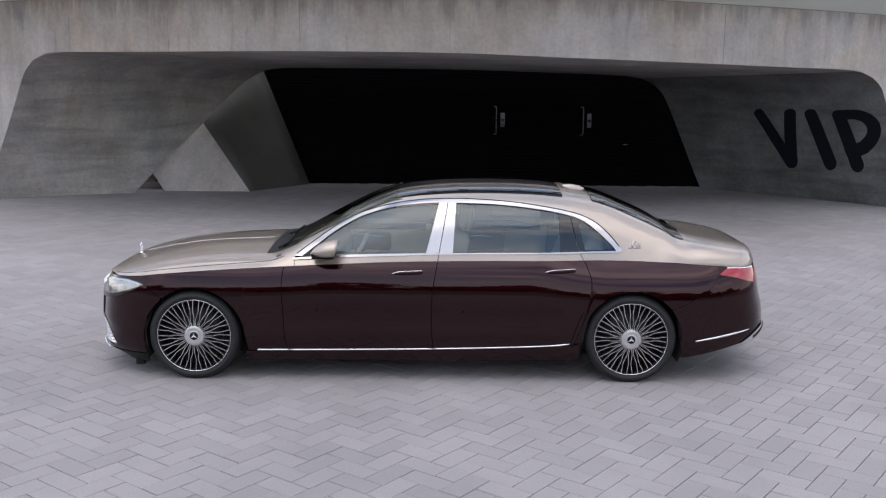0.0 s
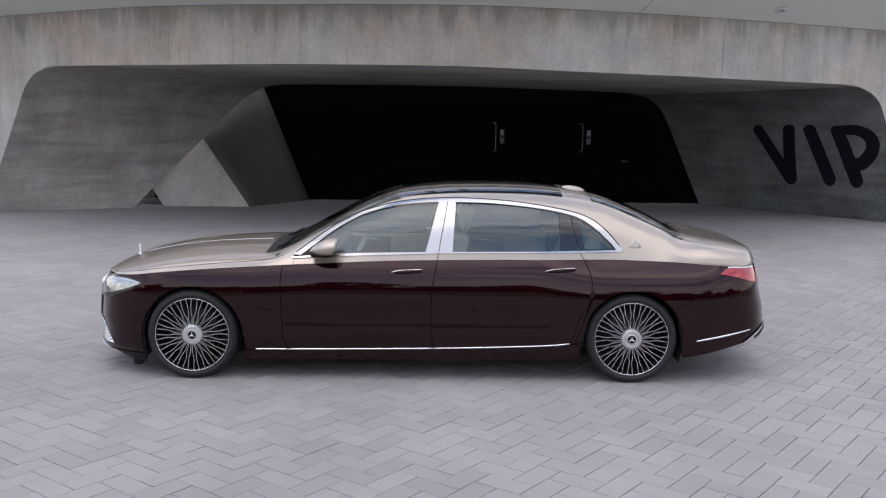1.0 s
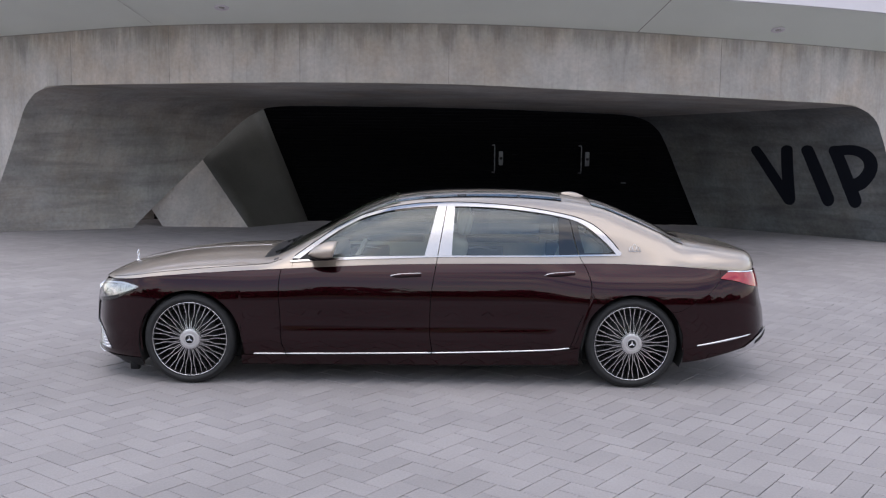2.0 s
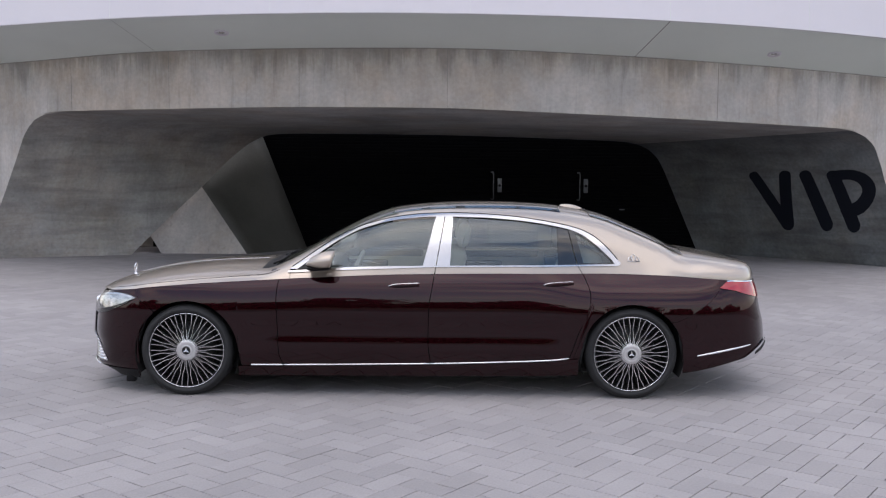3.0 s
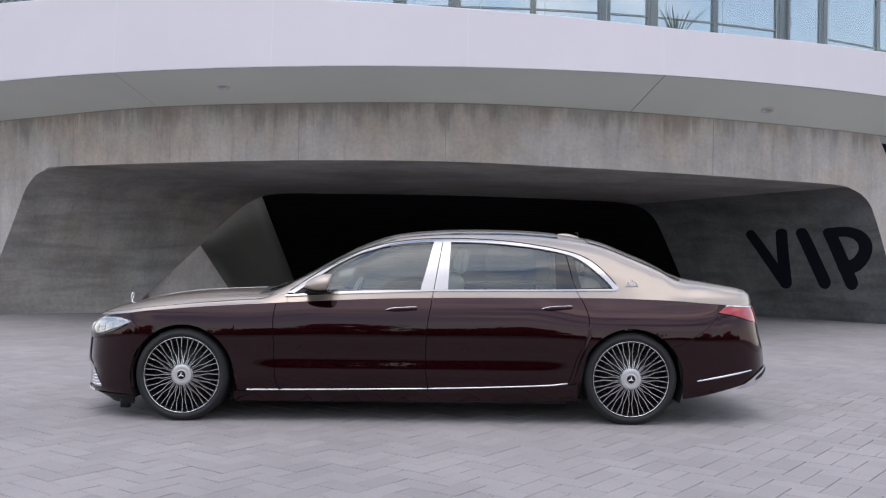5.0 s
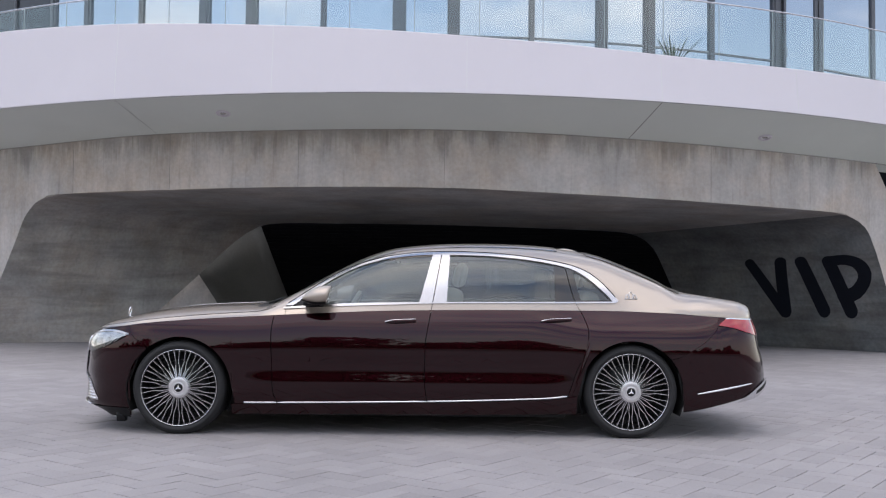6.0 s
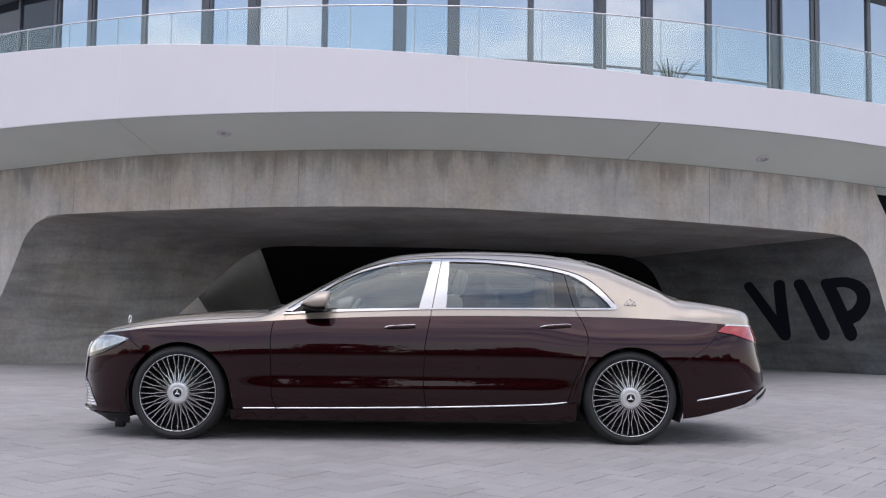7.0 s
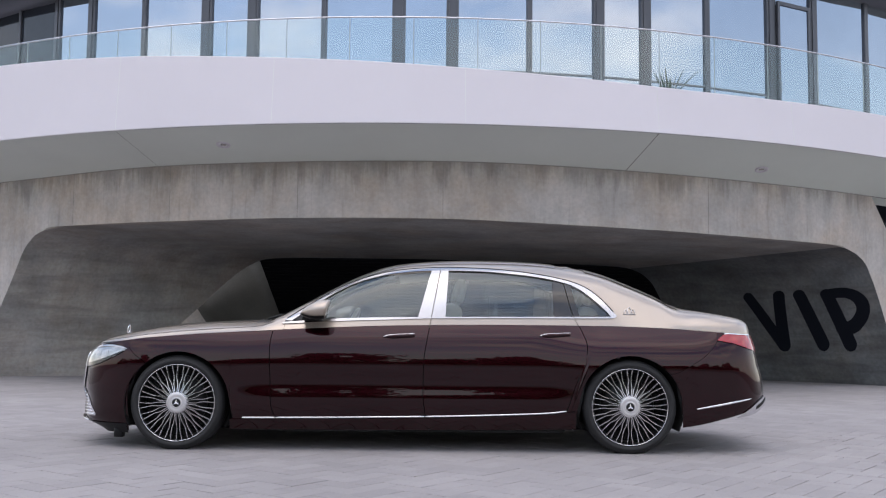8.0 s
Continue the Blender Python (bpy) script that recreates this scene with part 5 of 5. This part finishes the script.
for y0 in (-0.52, 0.10):
    bm = bmesh.new()
    tube(bm, [(x, y, upper_z(x, y) + 0.010) for x, y in ((-1.10, y0), (-1.04, y0 + 0.05), (-1.02, y0 + 0.2), (-1.03, y0 + 0.35), (-1.045, y0 + 0.5))], 0.008, 6)
    part("wiper", bm, M_BLACK, car, "black wiper arm")

# ---- trees across the forecourt, behind the viewer ----
def tree_thing(seed, height, spread_):
    rnd_ = random.Random(seed)
    tr = new("tree")
    tagged(tr, "broad leafy tree across the forecourt", "tree", group="trees across the forecourt")
    bm = bmesh.new()
    th = height * 0.35
    tube(bm, [(0, 0, -0.1), (0.05, 0.02, th * 0.5), (0.0, 0.08, th), (0.1, 0.0, height * 0.7)], [0.22, 0.17, 0.14, 0.05], 8)
    tips = []
    for k in range(9):
        a = rnd_.uniform(0, 6.28)
        z0 = th * rnd_.uniform(0.8, 1.4)
        e = Vector((math.cos(a) * spread_ * rnd_.uniform(0.4, 0.8), math.sin(a) * spread_ * rnd_.uniform(0.4, 0.8), height * rnd_.uniform(0.5, 0.9)))
        tube(bm, [(0, 0, z0), tuple(Vector((0, 0, z0)).lerp(e, 0.5) + Vector((0, 0, 0.2))), tuple(e)], [0.08, 0.05, 0.02], 5)
        tips.append(e)
    tips.append(Vector((0, 0, height * 0.9)))
    part("trunk", bm, M_BARK, tr)
    verts, faces = [], []
    for e in tips:
        for _ in range(170):
            c = e + Vector((rnd_.gauss(0, 0.42), rnd_.gauss(0, 0.42), rnd_.gauss(0, 0.36))) * spread_ * 0.55
            q = Euler((rnd_.uniform(0, 6), rnd_.uniform(0, 6), rnd_.uniform(0, 6))).to_matrix()
            sz = rnd_.uniform(0.22, 0.42)
            b0 = len(verts)
            for d in ((-1, 0, 0), (0, -0.5, 0.1), (1, 0, 0), (0, 0.5, 0.1)):
                verts.append(c + q @ (Vector(d) * sz))
            faces.append((b0, b0 + 1, b0 + 2, b0 + 3))
    me = bpy.data.meshes.new("crown")
    me.from_pydata([tuple(v) for v in verts], [], faces)
    me.materials.append(M_LEAF)
    cr = new("crown", me)
    cr.parent = tr
    return tr


kinds = [tree_thing(3, 6.2, 2.3), tree_thing(8, 7.6, 2.7), tree_thing(21, 4.8, 2.0)]
spots = random.Random(5)
for i in range(22):
    x = -62 + i * 5.6 + spots.uniform(-1.5, 1.5)
    y = -44 + spots.uniform(-7, 5)
    m = pose(x, y, -0.01, 0, 0, spots.uniform(0, 360))
    if i < 3:
        kinds[i].matrix_basis = m
    else:
        copy_thing(kinds[i % 3], m)

bm = bmesh.new()
grid_mesh(bm, [[(-120 + 10 * i, -17.0 - 11 * j + 0.6 * math.sin(i * 1.3) * (j == 0), 0.0 + 0.04 * math.sin(i + j)) for i in range(25)] for j in range(5)])
tagged(mesh_object("ground_verge", bm, M_VERGE), "dry olive grass verge beyond the forecourt", "verge", kind="structure")

# shrubs that close the view under the trees
verts, faces = [], []
hr_ = random.Random(17)
for _ in range(26000):
    c = Vector((hr_.uniform(-90, 90), -52 + hr_.gauss(0, 1.6), 0))
    c.z = abs(hr_.gauss(0, 1)) * 1.1 + hr_.uniform(0, 2.7 + 0.7 * math.sin(c.x * 0.31))
    q = Euler((hr_.uniform(0, 6), hr_.uniform(0, 6), hr_.uniform(0, 6))).to_matrix()
    sz = hr_.uniform(0.35, 0.7)
    b0 = len(verts)
    for d in ((-1, 0, 0), (0, -0.6, 0.1), (1, 0, 0), (0, 0.6, 0.1)):
        verts.append(tuple(c + q @ (Vector(d) * sz)))
    faces.append((b0, b0 + 1, b0 + 2, b0 + 3))
me = bpy.data.meshes.new("shrubbery")
me.from_pydata(verts, [], faces)
me.materials.append(M_LEAF)
tagged(new("shrubbery", me), "dense green shrubs below the far trees", "shrubs", kind="stuff")

# ---- pavers: herringbone, 300 x 150 mm ----
W_P, GAP_P = 0.15, 0.0045
ang = radians(-37.5)
E1 = Vector((math.cos(ang), math.sin(ang), 0))
E2 = Vector((math.sin(ang), -math.cos(ang), 0))
ORIGIN = Vector((0.497, -2.613, 0))


def paver_verts(lx, ly, hz):
    g, c = GAP_P / 2, 0.002
    x, y = lx / 2 - g, ly / 2 - g
    return [(-x, -y, hz - 0.02), (x, -y, hz - 0.02), (x, y, hz - 0.02), (-x, y, hz - 0.02), (-x, -y, hz - c), (x, -y, hz - c), (x, y, hz - c), (-x, y, hz - c),
            (-x + c, -y + c, hz), (x - c, -y + c, hz), (x - c, y - c, hz), (-x + c, y - c, hz)]


P_FACES = [(0, 1, 5, 4), (1, 2, 6, 5), (2, 3, 7, 6), (3, 0, 4, 7), (4, 5, 9, 8), (5, 6, 10, 9), (6, 7, 11, 10), (7, 4, 8, 11), (8, 9, 10, 11)]
pavement = new("pavement")
tagged(pavement, "pale grey concrete pavers in a herringbone bond", "pavement", kind="structure")
me_p = bpy.data.meshes.new("paver")
me_p.from_pydata(paver_verts(2 * W_P, W_P, 0.0), [], P_FACES)
me_p.materials.append(M_PAVER)
verts, faces = [], []
near = 0
prnd = random.Random(11)
for a in range(-140, 141):
    for b in range(-75, 76):
        for kind_ in (0, 1):
            u, v = a + 4 * b, a
            cu, cv = (u + 1, v + 0.5) if kind_ == 0 else (u - 0.5, v + 1)
            c = ORIGIN + (E1 * cu + E2 * cv) * W_P
            if not (-13.5 < c.x < 13.5 and -9.6 < c.y < 14.2):
                continue
            turn = ang + (math.pi / 2 if kind_ else 0) + prnd.gauss(0, 0.004)
            dz = prnd.gauss(0, 0.0008)
            z = ground_z(c.y)
            if -2.2 < c.x < 2.7 and -3.75 < c.y < -1.2 and near < 300:
                near += 1
                ob = new("paver", me_p)
                ob.parent = pavement
                ob.matrix_basis = Matrix.Translation((c.x, c.y, z + dz)) @ Matrix.Rotation(turn, 4, "Z")
            else:
                b0 = len(verts)
                ct, st = math.cos(turn), math.sin(turn)
                for p in paver_verts(2 * W_P, W_P, 0.0):
                    verts.append((c.x + p[0] * ct - p[1] * st, c.y + p[0] * st + p[1] * ct, z + dz + p[2]))
                faces += [tuple(b0 + i for i in f) for f in P_FACES]
me = bpy.data.meshes.new("paver_field")
me.from_pydata(verts, [], faces)
me.materials.append(M_PAVER)
field = new("paver_field", me)
field.parent = pavement
tagged(field, kind="stuff")
